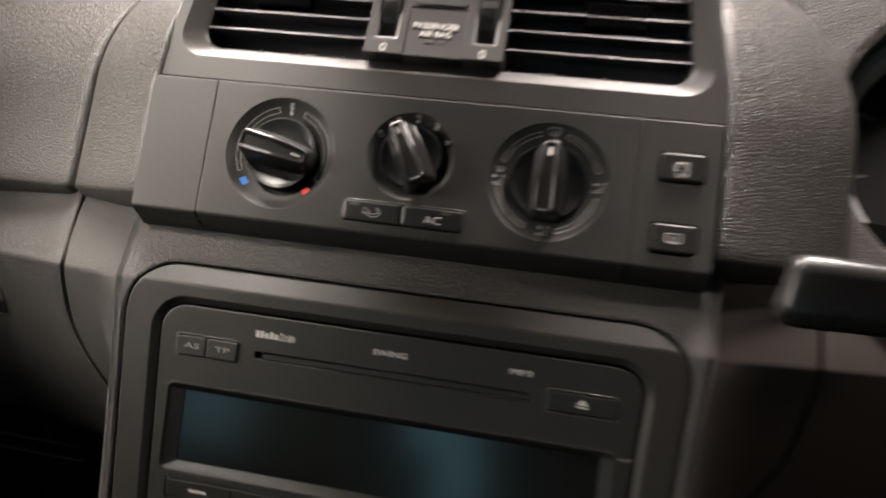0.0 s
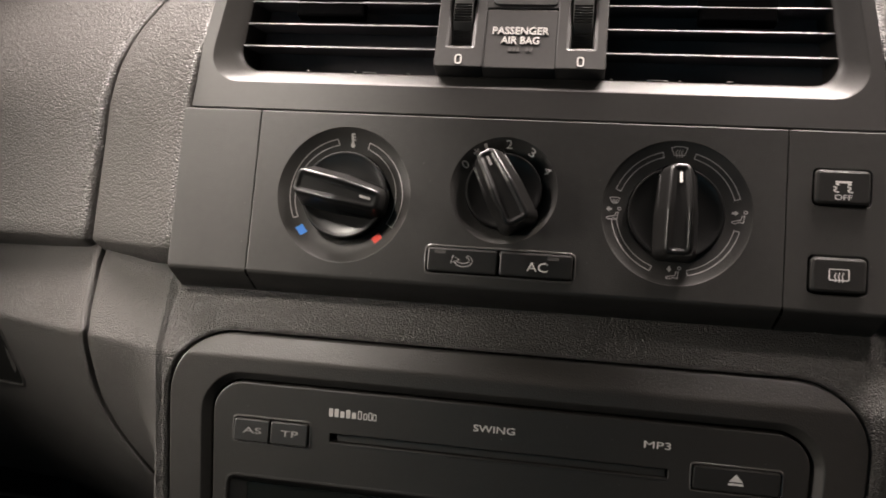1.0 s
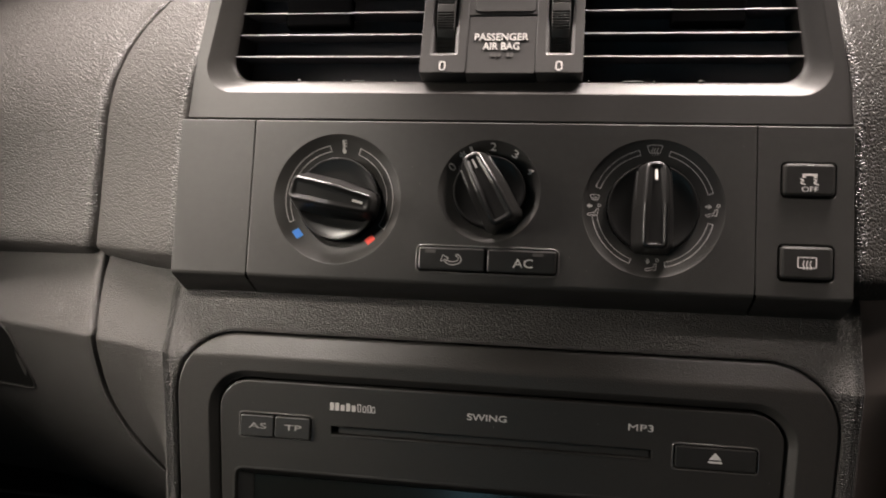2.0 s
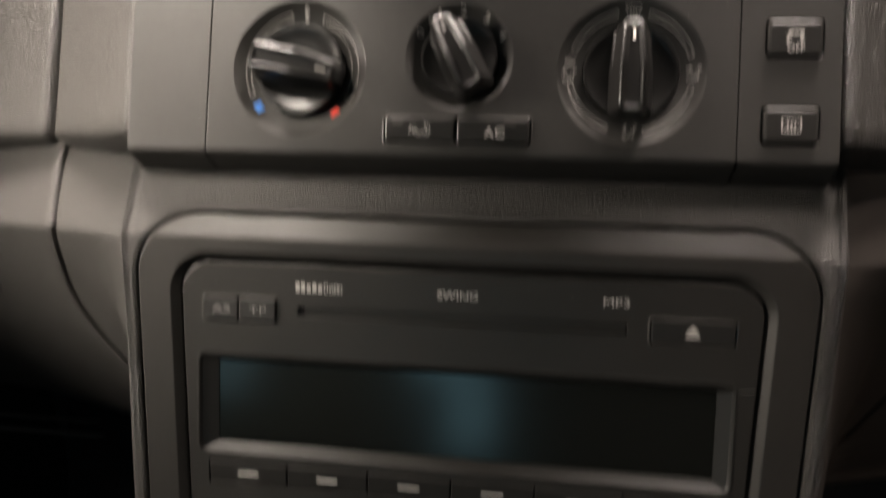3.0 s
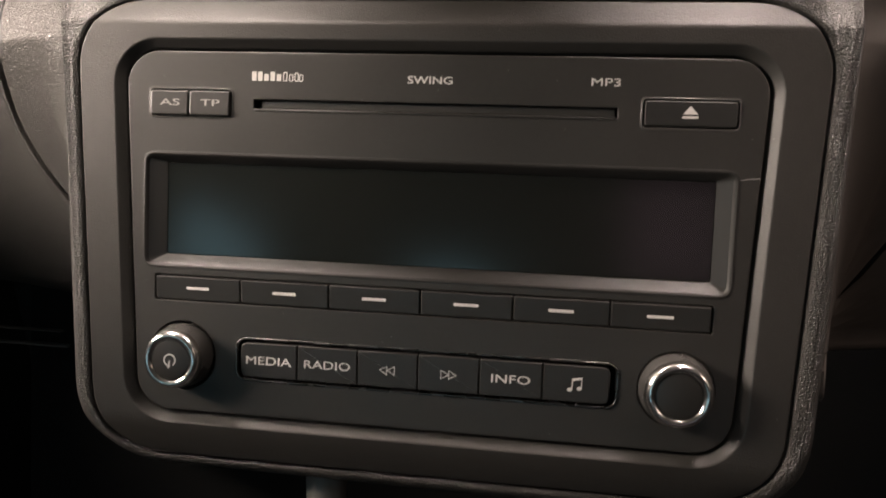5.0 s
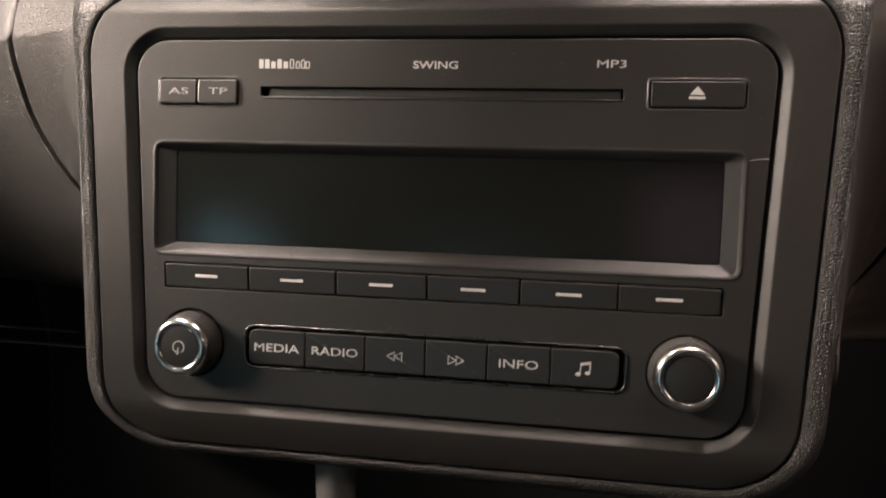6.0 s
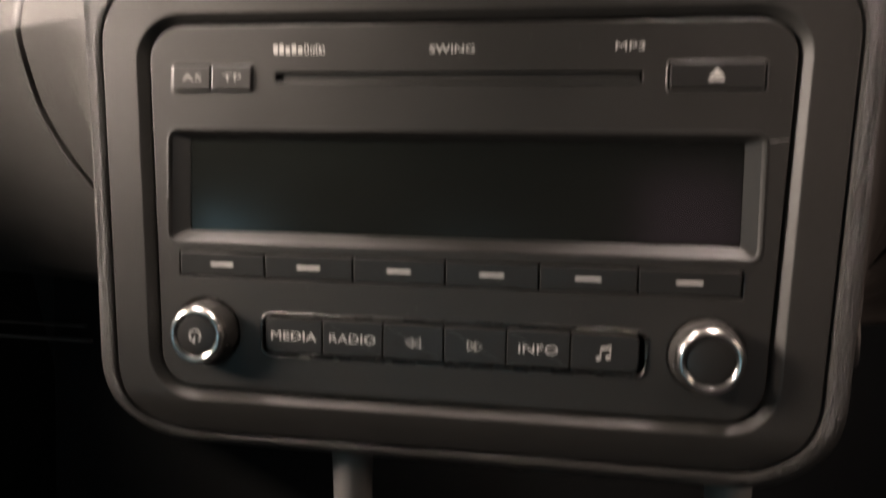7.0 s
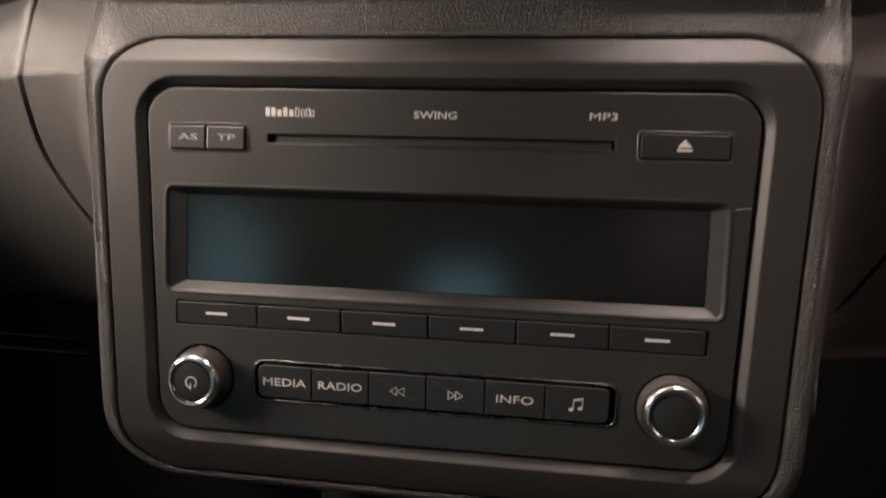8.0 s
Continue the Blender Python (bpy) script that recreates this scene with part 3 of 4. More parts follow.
def lever(length, width, high, base):
    """A knob's grip bar along x, narrower at its pointing end, with flanks that flare to its foot and a rimmed dish along its top."""
    bm = bmesh.new()

    def outline(half, tail, mid, tip, r):
        return rpoly([(-half, -tail), (0, -mid), (half, -tip), (half, tip), (0, mid), (-half, tail)], [r, 8, r, r, 8, r], 5)

    h, w = length / 2, width / 2
    loops = []
    for k, out, r in ((0.0, 3.0, 3.6), (0.15, 2.6, 3.5), (0.35, 2.0, 3.3), (0.55, 1.35, 3.0), (0.72, 0.8, 2.8), (0.84, 0.4, 2.6), (0.92, 0.05, 2.4), (0.965, -0.25, 2.2), (0.99, -0.6, 2.0), (1.0, -0.95, 1.7)):
        loops.append(at(outline(h + out * 0.35, w * 1.04 + out, w + out, w * 0.78 + out * 0.9, r), base + (high - base) * k))
    for inset, drop, r in ((-1.3, 0.10, 1.4), (-1.6, 0.32, 1.2), (-2.0, 0.58, 0.9), (-2.5, 0.74, 0.6)):
        loops.append(at(outline(h + inset, w * 1.04 + inset, w + inset, w * 0.78 + inset * 0.9, max(0.25, r)), high - drop))
    loft(bm, loops, cap1=True)
    for v in bm.verts:
        if v.co.z > base + 2:
            v.co.z -= slope(v.co.x / h)
    return bm


def dial(cx, cy, r_out, r_in, deep, turn, length, width, high, kind_label, mark):
    """A turning knob in its round dish. turn: degrees to which its pointer shows."""
    ob = thing("rotary_knob", CLIMATE @ pose(cx * MM, cy * MM, 0), kind_label, "control knob", "climate control knobs")
    part("dish", turned([(r_out + 0.2, -6), (r_out, -0.05), (r_out - 0.5, -0.35), (r_out - 1.6, -deep * 0.30), (r_out * 0.5 + r_in * 0.5, -deep * 0.72), (r_in + 0.4, -deep), (r_in + 0.2, -deep - 3)]), PANEL, ob, "concave satin dish")
    m = pose(0, 0, 0, 0, 0, turn)
    body = part("barrel", turned([(r_in, -deep - 2), (r_in, -0.6), (r_in - 0.25, -0.25), (r_in - 0.7, -0.2), (r_in - 1.2, -0.4), (r_in - 1.8, -0.7), (r_in * 0.6, -1.0), (0.5, -1.1)], cap=True), GRIP, ob, "glossy black barrel", m)
    part("grip", lever(length, width, high, -2.0), GRIP, body, "worn black grip bar", sharp=75)
    bm = bmesh.new()
    blob(bm, rrect(length * 0.28, -0.42, length * 0.28 + 3.6, 0.42, 0.1, 1), high - 0.70)
    for v in bm.verts:
        v.co.z -= slope(v.co.x * 2 / length)
    part("pointer_mark", bm, mark, body)
    return ob


def climate_panel():
    ob = thing("climate_panel", CLIMATE, "dark satin plastic climate control panel with three round openings", "control panel")
    dials = [circle(-58.3, 1.0, 24.2), circle(-2.2, 5.3, 18.5), circle(54.9, 0.8, 24.2)]
    pair = rrect(-27.2, -24.6, 23.4, -14.9, 2.0)
    esp, rear = rrect(96.3, 5.3, 114.6, 18.0, 2.0), rrect(95.6, -22.9, 114.1, -9.9, 2.0)
    bm = bmesh.new()
    loft(bm, [at(grow(pair, 0.35), -0.2), at(grow(pair, 0.28), 0.12), at(grow(pair, 0.0), 0.22), at(grow(pair, -0.3), 0.12), at(grow(pair, -0.4), -0.8)])
    part("key_frame", bm, KEY_RIM, ob, "thin raised frame round the keys", sharp=60)
    part("main_panel", block(-91.0, 88.4, -27.5, 29.7, [*dials, pair]), PANEL, ob)
    part("blank_panel", block(-121.0, -91.9, -27.5, 29.7), PANEL, ob)
    part("switch_panel", block(89.3, 119.6, -27.5, 29.7, [esp, rear]), PANEL, ob)
    bm = bmesh.new()
    loft(bm, [at(rrect(-121, -30, 119.6, 30, 0.1, 1), -6.2), at(rrect(-121, -30, 119.6, 30, 0.1, 1), -20)], cap0=True, cap1=True)
    part("backing", bm, BLACK, ob)
    return ob


climate_panel()
LABEL = "glossy black rotary knob with a raised grip bar"
temperature = dial(-58.3, 1.0, 24.2, 15.4, 4.6, -11, 30, 8.8, 10.0, LABEL + " and temperature scale", WHITE)
fan = dial(-2.2, 5.3, 18.5, 13.0, 3.2, 119, 27.5, 8.6, 10.5, LABEL + " and fan speeds", DIM_PRINT)
airflow = dial(54.9, 0.8, 24.2, 15.4, 1.8, 90, 30, 8.6, 11.0, LABEL + " and airflow symbols", GREY_PRINT)


def dish_w(r, r_out, r_in, deep):
    """Height of a dish's surface at a radius."""
    return lerp([(r_in + 0.4, -deep), (r_out * 0.5 + r_in * 0.5, -deep * 0.72), (r_out - 1.6, -deep * 0.30), (r_out - 0.5, -0.35), (r_out, 0)], r)


def on_dish(bm, r_out, r_in, deep):
    """Lays flat print onto a dish."""
    for v in bm.verts:
        v.co.z += dish_w(math.hypot(v.co.x, v.co.y), r_out, r_in, deep)
    return bm


def settled(ob, args):
    """Lays lettering onto a dish."""
    for v in ob.data.vertices:
        v.co.z += (dish_w(math.hypot(v.co.x, v.co.y) / MM, *args) + 0.22) * MM


def printed(shape, mat, parent, args, name="scale_mark"):
    part(name, on_dish(shape, *args), mat, parent)


T = (24.2, 15.4, 4.6)
for out in (band(0, 0, 18.9, 20.4, 206, 102.5, 24, 18.6, 20.6), band(0, 0, 18.4, 20.6, 69, -30.5, 24, 18.0, 20.8)):
    printed(stroke(bmesh.new(), out, 0.24, 0, True), GREY_PRINT, temperature, T)
for a, r, mat in ((221, 19.9, BLUE), (-48.7, 19.2, RED)):
    c, s = math.cos(radians(a)), math.sin(radians(a))
    quad = [(r * c + (dx * c - dy * s), r * s + (dx * s + dy * c)) for dx, dy in ((-1.3, -1.7), (1.3, -1.7), (1.3, 1.7), (-1.3, 1.7))]
    printed(blob(bmesh.new(), quad, 0), mat, temperature, T)
bm = bmesh.new()
stroke(bm, [(0.9, 18.6), (0.9, 22.2)], 0.7, 0)
blob(bm, circle(0.9, 18.4, 0.8, 12), 0)
for y in (20.2, 21.1, 22.0):
    stroke(bm, [(0.9, y), (2.1, y)], 0.4, 0)
printed(bm, GREY_PRINT, temperature, T, "thermometer_symbol")

F = (18.5, 13.0, 3.2)
for ch, a, lean in (("0", 148, 40), ("1", 115, 24), ("2", 87, -3), ("3", 57, -33), ("4", 28, -64)):
    r = 16.3
    settled(lettering(ch, r * math.cos(radians(a)), r * math.sin(radians(a)), 0, 2.5, 1.0 if ch == "1" else 2.1, WHITE, fan, lean), F)
bm = bmesh.new()
fx, fy = 16.3 * math.cos(radians(127.5)), 16.3 * math.sin(radians(127.5))
for a in (20, 80, 140, 200, 260, 320):
    c, d = math.cos(radians(a)), math.sin(radians(a))
    stroke(bm, [(fx + 0.2 * c, fy + 0.2 * d), (fx + 1.25 * c, fy + 1.25 * d)], 0.55, 0.3)
printed(bm, WHITE, fan, F, "fan_symbol")

A = (24.2, 15.4, 1.8)
for a0, a1 in ((74.6, 16), (160, 104), (249, 189), (-14, -77)):
    printed(stroke(bmesh.new(), band(0, 0, 19.1, 20.8, a0, a1), 0.24, 0, True), GREY_PRINT, airflow, A)


def seat_symbol(bm, x, y, arrow, screen=False):
    """A sitter's outline as seat lines and a round headrest, with an arrow for the air."""
    stroke(bm, [(x - 2.4, y - 1.9), (x - 1.6, y - 2.2), (x - 0.2, y - 1.6), (x + 1.0, y - 1.9), (x + 1.4, y + 0.4), (x + 0.6, y + 0.3), (x + 0.3, y - 0.9), (x - 0.9, y - 1.1), (x - 2.4, y - 1.5)], 0.26, 0, True)
    stroke(bm, circle(x + 1.6, y + 1.6, 0.5, 12), 0.26, 0, True)
    ax, ay = x - 1.6, y + 1.3
    tri = {"right": [(0, -0.9), (1.2, 0), (0, 0.9)], "left": [(0, 0.9), (-1.2, 0), (0, -0.9)], "down": [(-0.9, 0), (0, -1.2), (0.9, 0)]}[arrow]
    blob(bm, [(ax + p, ay + q) for p, q in tri], 0)
    tail = {"right": [(-1.0, -0.35), (0, -0.35), (0, 0.35), (-1.0, 0.35)], "left": [(0, -0.35), (0.8, -0.35), (0.8, 0.35), (0, 0.35)], "down": [(-0.35, 0), (0.35, 0), (0.35, 0.8), (-0.35, 0.8)]}[arrow]
    blob(bm, [(ax + p, ay + q) for p, q in tail], 0)
    return bm


def screen_symbol(bm, x, y, k=1.0):
    """A windscreen's outline with three rising waves."""
    stroke(bm, [(x - 2.6 * k, y + 1.4 * k), (x - 1.2 * k, y + 1.8 * k), (x + 1.2 * k, y + 1.8 * k), (x + 2.6 * k, y + 1.4 * k), (x + 1.7 * k, y - 0.9 * k), (x - 1.7 * k, y - 0.9 * k)], 0.26, 0, True)
    for d in (-0.9, 0, 0.9):
        stroke(bm, [(x + (d + 0.2 * math.sin(i * 1.3)) * k, y + (-1.7 + 0.42 * i) * k) for i in range(7)], 0.24, 0)
    return bm


printed(screen_symbol(bmesh.new(), 0.2, 20.4), GREY_PRINT, airflow, A, "demist_symbol")
printed(seat_symbol(bmesh.new(), 20.2, -0.2, "right"), GREY_PRINT, airflow, A, "face_vent_symbol")
printed(seat_symbol(bmesh.new(), 0.4, -19.6, "down"), GREY_PRINT, airflow, A, "foot_vent_symbol")
bm = seat_symbol(bmesh.new(), -19.8, -1.0, "left")
screen_symbol(bm, -19.8, 3.2, 0.62)
printed(bm, GREY_PRINT, airflow, A, "foot_and_demist_symbol")


def climate_keys():
    """The recirculation and cooling keys, side by side in one bay, and the two switches."""
    group = "climate panel push buttons"
    recirc = thing("push_button", CLIMATE @ pose(-14.4 * MM, -19.7 * MM, 0), "black push button with a recirculation arrow", "button", group)
    cool = thing("push_button", CLIMATE @ pose(10.6 * MM, -19.7 * MM, 0), "black push button lettered AC", "button", group)
    for ob, x0, x1 in ((recirc, -12.0, 12.1), (cool, -12.3, 12.0)):
        part("cap", key(rrect(x0, -4.1, x1, 4.1, 1.0), 1.3, edge=0.7, crown=0.5), KEYPLASTIC, ob)
        bm = bmesh.new()
        lamp = -7.6 if ob is recirc else 5.6
        blob(bm, rrect(lamp - 1.9, 2.0, lamp + 1.9, 3.2, 0.1, 1), 1.15)
        part("indicator", bm, DIM_PRINT, ob, "unlit indicator window")
    bm = bmesh.new()
    loop = [(0.5 + 3.1 * math.cos(radians(a)), 0.0 + 2.0 * math.sin(radians(a))) for a in range(64, -157, -11)]
    hole = [(0.5 + 2.1 * math.cos(radians(a)), 0.2 + 1.1 * math.sin(radians(a))) for a in range(-150, 61, 11)]
    stroke(bm, loop + hole, 0.26, 1.05, True)
    stroke(bm, [(-3.7, -0.9), (-3.1, 1.5), (-0.9, 0.3)], 0.26, 1.05, True)
    part("recirculation_symbol", bm, GREY_PRINT, recirc)
    lettering("AC", 0.4, -0.6, 1.1, 3.1, 7.0, WHITE, cool, 0)
    slip = thing("push_button", CLIMATE @ pose(105.4 * MM, 11.6 * MM, 0), "black push button with a skidding car symbol lettered OFF", "button", group)
    heat = thing("push_button", CLIMATE @ pose(104.9 * MM, -16.4 * MM, 0), "black push button with a heated rear window symbol", "button", group)
    for ob in (slip, heat):
        part("cap", key(rrect(-8.3, -5.5, 8.3, 5.6, 1.6), 1.6, edge=1.0, crown=0.4), KEYPLASTIC, ob)
    bm = bmesh.new()
    stroke(bm, [(-1.7, 2.9), (-1.2, 4.7), (1.2, 4.7), (1.7, 2.9)], 0.5, 1.35, True)
    blob(bm, rrect(-2.5, 1.3, 2.5, 2.9, 0.5, 2), 1.35)
    for s in (-1, 1):
        blob(bm, rrect(s * 1.8 - 0.55, 0.6, s * 1.8 + 0.55, 1.25, 0.05, 1), 1.35)
        x = s * 2.1 - 0.6
        stroke(bm, [(x - 0.4, 0.2), (x + 0.6, -0.1), (x + 0.5, -0.6), (x - 0.1, -0.9), (x + 0.2, -1.4), (x + 1.4, -1.6)], 0.4, 1.35)
    part("skid_symbol", bm, WHITE, slip)
    lettering("OFF", 0.1, -3.2, 1.3, 1.7, 5.2, WHITE, slip, 0)
    bm = bmesh.new()
    stroke(bm, rrect(-2.9, -1.6, 2.9, 1.9, 0.5, 3), 0.36, 1.35, True)
    for d in (-1.1, 0, 1.1):
        stroke(bm, [(d + 0.22 * math.sin(i * 1.3), -2.2 + 0.5 * i) for i in range(7)], 0.28, 1.35)
    part("heated_window_symbol", bm, WHITE, heat)


climate_keys()

# ---- air vents ----
VENT = face(0, 178, 11.0, 8)


def vent_unit():
    ob = thing("air_vent", VENT, "dark satin plastic double air vent with black slats", "air vent")
    outer = rpoly([(-122.6, -21.0), (121.6, -21.0), (108, 72), (-109, 72)], [0.2, 0.2, 18, 18], 8)
    ledge = rpoly([(-116.8, -11.2), (116.4, -11.2), (104, 66), (-105, 66)], [11, 11, 12, 12], 8)
    mouth = rpoly([(-106.6, -4.9), (107.2, -4.9), (99, 60), (-99.5, 60)], [8, 8, 10, 10], 8)
    bm = bmesh.new()
    fill(bm, outer, [ledge], 0)
    loft(bm, [at(outer, 0), at(grow(outer, 0.2), -0.3), at(grow(outer, 0.2), -10)])
    loft(bm, [at(ledge, 0), at(grow(ledge, -0.35), -0.12), at(grow(ledge, -0.8), -0.45), at(grow(mouth, 3.2), -2.8), at(grow(mouth, 1.4), -3.9), at(grow(mouth, 0.5), -4.7), at(mouth, -5.6), at(mouth, -40)])
    part("frame", bm, VENT_FRAME, ob, sharp=20)
    bm = bmesh.new()
    fill(bm, mouth, [], -22)
    part("duct", bm, SLAT, ob)
    for x0, x1, tab in ((-108, -29.5, -73), (28, 108.5, 73.5)):
        for k in range(7):
            v = 5.0 + 8.8 * k
            bm = bmesh.new()
            # a thin blade with a rounded front edge, its tail lower
            rows = []
            for w, h, dv in ((-20, 0.5, 2.8), (-6.7, 0.5, 0.3), (-5.8, 0.42, 0), (-5.5, 0.25, 0)):
                rows.append([(x0, v + dv - h, w), (x1, v + dv - h, w), (x1, v + dv + h, w), (x0, v + dv + h, w)])
            loft(bm, rows, cap0=True, cap1=True)
            blade = part("slat", bm, SLAT, ob)
            # pale strip added along the blade's front to paint its lit line
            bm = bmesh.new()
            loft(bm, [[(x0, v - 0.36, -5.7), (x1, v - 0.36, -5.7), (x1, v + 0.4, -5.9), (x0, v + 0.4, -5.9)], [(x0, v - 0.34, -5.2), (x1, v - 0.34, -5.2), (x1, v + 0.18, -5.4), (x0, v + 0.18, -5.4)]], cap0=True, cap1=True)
            part("glint_strip", bm, EDGE, blade, "pale strip painting the slat's lit front edge")
        bm = bmesh.new()
        box(bm, tab - 13.2, 17.0, -10, tab + 13.2, 29, -5.3, 1.0)
        for x, half in ((-79, 0.5), (-61, 0.4), (-55.5, 2.6), (-41, 0.5)) if x0 < 0 else ((31.7, 0.4), (47.5, 3.6), (55, 0.4), (71.5, 1.0)):
            pin = bmesh.new()
            box(pin, x - half, -4.7, -7, x + half, -4.2 if half < 2 else -4.4, -5.0, 0.1)
            part("slat_pin", pin, POST, ob, "tiny pale slat pin")
        part("direction_tab", bm, VENT_BLACK, ob, "black direction tab")
    return ob


vent_unit()


def vent_wheel(cx, label):
    """A ribbed thumbwheel in its housing between the vents."""
    ob = thing("vent_wheel", VENT @ pose(cx * MM, 0, 0, -9), label, "thumbwheel", "vent thumbwheels")
    slot = rrect(-5.2, 3.6, 5.4, 52, 1.2, 4)
    out = rrect(-8.3, -3.2, 8.3, 60, 0.5, 2)
    part("housing", plate(out, [slot], 0.3, 0.4, 30, 14, 1.5), VENT_CENTRE, ob)
    # the wheel turns about an axis across the car
    bm = bmesh.new()
    n, r, cy, cz = 440, 34.0, 26.0, -32.2
    rows = []
    for i in range(n):
        a = 2 * math.pi * i / n
        rib = 0.5 if i % 2 and i % 20 < 14 else 0.0
        row = []
        for x, q, deep in ((-3.5, r - 1.0, 0), (-3.2, r - 0.1, 0.2), (-2.9, r, 1), (2.9, r, 1), (3.2, r - 0.1, 0.2), (3.5, r - 1.0, 0)):
            row.append((x, cy + (q - rib * deep) * math.cos(a), cz + (q - rib * deep) * math.sin(a)))
        rows.append(row)
    rows.append(rows[0])
    loft(bm, rows, closed=False)
    part("wheel", bm, WHEEL, ob, "ribbed black wheel", sharp=20)
    bm = bmesh.new()
    stroke(bm, rrect(-1.0, -2.4, 1.0, 0.9, 0.8, 3), 0.55, 0.4, True)
    part("zero_mark", bm, WHITE, ob)
    return ob


vent_wheel(-22.0, "ribbed black vent thumbwheel in a grey housing marked zero")
vent_wheel(20.8, "ribbed black vent thumbwheel in a grey housing marked zero")


def airbag_panel():
    ob = thing("airbag_sign", VENT @ pose(-0.7 * MM, 0, 0, -9), "dark plastic warning panel lettered PASSENGER AIR BAG", "warning panel")
    part("panel", plate(rrect(-12.6, -3.3, 12.6, 19.6, 0.4, 2), (), -0.1, 0.4, 20), VENT_CENTRE, ob)
    part("blank", plate(rrect(-12.6, 20.6, 12.6, 60, 0.4, 2), (), 0.1, 0.4, 20), VENT_CENTRE, ob, "plain upper panel")
    lettering("PASSENGER", 0.0, 11.2, 0.15, 3.0, 20.0, WHITE, ob, 0, 0.018)
    lettering("AIR BAG", 0.0, 7.4, 0.15, 3.0, 13.6, WHITE, ob, 0, 0.018)
    bm = bmesh.new()
    for i, x in enumerate((-3.4, -2.0, -0.6, 2.6, 4.0)):
        blob(bm, rrect(x - 0.5, 3.0, x + 0.5, 4.6, 0.1, 1), 0.1, 0.06)
    part("unlit_warning", bm, DIM_PRINT, ob, "unlit warning lettering as dim bars")
    return ob


airbag_panel()


def hazard_switch():
    ob = thing("hazard_switch", VENT @ pose(0, 0, 0, -9) @ pose(0.2 * MM, 34 * MM, 0), "dark push switch with a red hazard triangle", "button")
    part("cap", plate(rrect(-11.0, -12.2, 11.0, 12, 1.2, 3), (), 0.5, 0.4, 3), VENT_CENTRE, ob)
    bm = bmesh.new()
    for k in (1.0, 0.62):
        stroke(bm, rpoly([(-7.6 * k, -5.4 * k), (7.6 * k, -5.4 * k), (0, 7.8 * k)], 0.8 * k, 4), 0.55, 0.5, True)
    part("triangle", bm, RED, ob, "red warning triangle")


hazard_switch()

# ---- radio ----


def radio():
    ob = thing("car_radio", face(), "matt black double height car radio with a dark display", "car radio")
    preset = rrect(-91.0, -24.4, 89.6, -15.2, 1.0, 3)
    media = rrect(-61.8, -49.5, 62.5, -34.8, 3.6, 6)
    bay = rrect(-93.4, 36.5, -64.5, 46.0, 1.6, 4)
    eject = rrect(64.7, 36.9, 93.2, 46.1, 1.4, 4)
    slot = rrect(-57.8, 39.6, 58.0, 43.2, 0.5, 2)
    window = rrect(-95.2, -13.2, 94.2, 25.2, 3.6, 5)
    knob_l, knob_r = circle(-80.6, -42.4, 11.9, 48), circle(79.6, -41.8, 11.9, 48)
    part("faceplate", plate(grow(RADIO_EDGE, -0.5), [preset, media, bay, eject, slot, window, knob_l, knob_r], 0, 0.5, 8, 3.0, 0.35), RADIO, ob)
    bm = bmesh.new()
    loft(bm, [at(grow(RADIO_EDGE, -1), -6.5), at(grow(RADIO_EDGE, -1), -9)], cap0=True, cap1=True)
    part("backing", bm, BLACK, ob)
    # the display's sloping frame and its pane
    glass = rrect(-88.2, -8.9, 88.4, 22.0, 0.8, 5)
    bm = bmesh.new()
    loft(bm, [at(grow(window, 0.3), -0.2), at(grow(window, 0.1), 0.15), at(grow(window, -0.5), 0.25), at(grow(window, -1.1), -0.05), at(grow(window, -1.6), -0.7), at(glass, -2.6), at(grow(glass, -0.3), -3.2)])
    part("display_frame", bm, KEYPLASTIC, ob, "smooth sloping display frame", sharp=25)
    bm = bmesh.new()
    loft(bm, [at(glass, -2.9), at(grow(glass, -0.4), -2.8)], cap1=True)
    part("display", bm, GLASS, ob, "dark unlit display glass")
    # disc slot
    bm = bmesh.new()
    loft(bm, [at(grow(slot, -0.4), -0.3), at(grow(slot, -0.5), -5.0)], cap1=True)
    part("disc_slot", bm, BLACK, ob)
    bm = bmesh.new()
    box(bm, -57.2, 39.1, -2.0, 57.4, 39.8, 0.3, 0.25)
    part("slot_lip", bm, KEYPLASTIC, ob, "thin lip below the disc slot")
    bm = bmesh.new()
    box(bm, -55.2, 40.0, -4.6, 57.0, 42.8, -1.4, 0.3)
    part("slot_flap", bm, RADIO, ob, "dust flap in the disc slot")
    # AS and TP
    for text, x0, x1 in (("AS", -92.7, -79.5), ("TP", -79.1, -65.3)):
        b = part("key", key(rrect(x0, 37.2, x1, 45.2, 0.9), 0.9, edge=0.5, crown=-0.4), KEYPLASTIC, ob)
        lettering(text, (x0 + x1) / 2 + 0.3, 41.3, 1.14, 2.1, 6.9 if text == "AS" else 6.5, MID_PRINT, b, 0)
    # thin glossy frames round the upper keys
    for hole in (bay, eject):
        bm = bmesh.new()
        loft(bm, [at(grow(hole, 0.35), -0.2), at(grow(hole, 0.28), 0.1), at(grow(hole, 0.0), 0.2), at(grow(hole, -0.3), 0.1), at(grow(hole, -0.4), -0.8)])
        part("key_frame", bm, KEY_RIM, ob, "thin raised frame round the keys", sharp=60)
    # eject
    b = part("eject_key", key(rrect(65.5, 37.6, 92.4, 45.4, 0.9), 0.9, edge=0.5, crown=0.3), KEYPLASTIC, ob)
    bm = bmesh.new()
    blob(bm, [(76.6, 41.3), (81.0, 41.3), (78.8, 43.8)], 0.72)
    blob(bm, rrect(76.5, 40.1, 81.1, 40.8, 0.05, 1), 0.68)
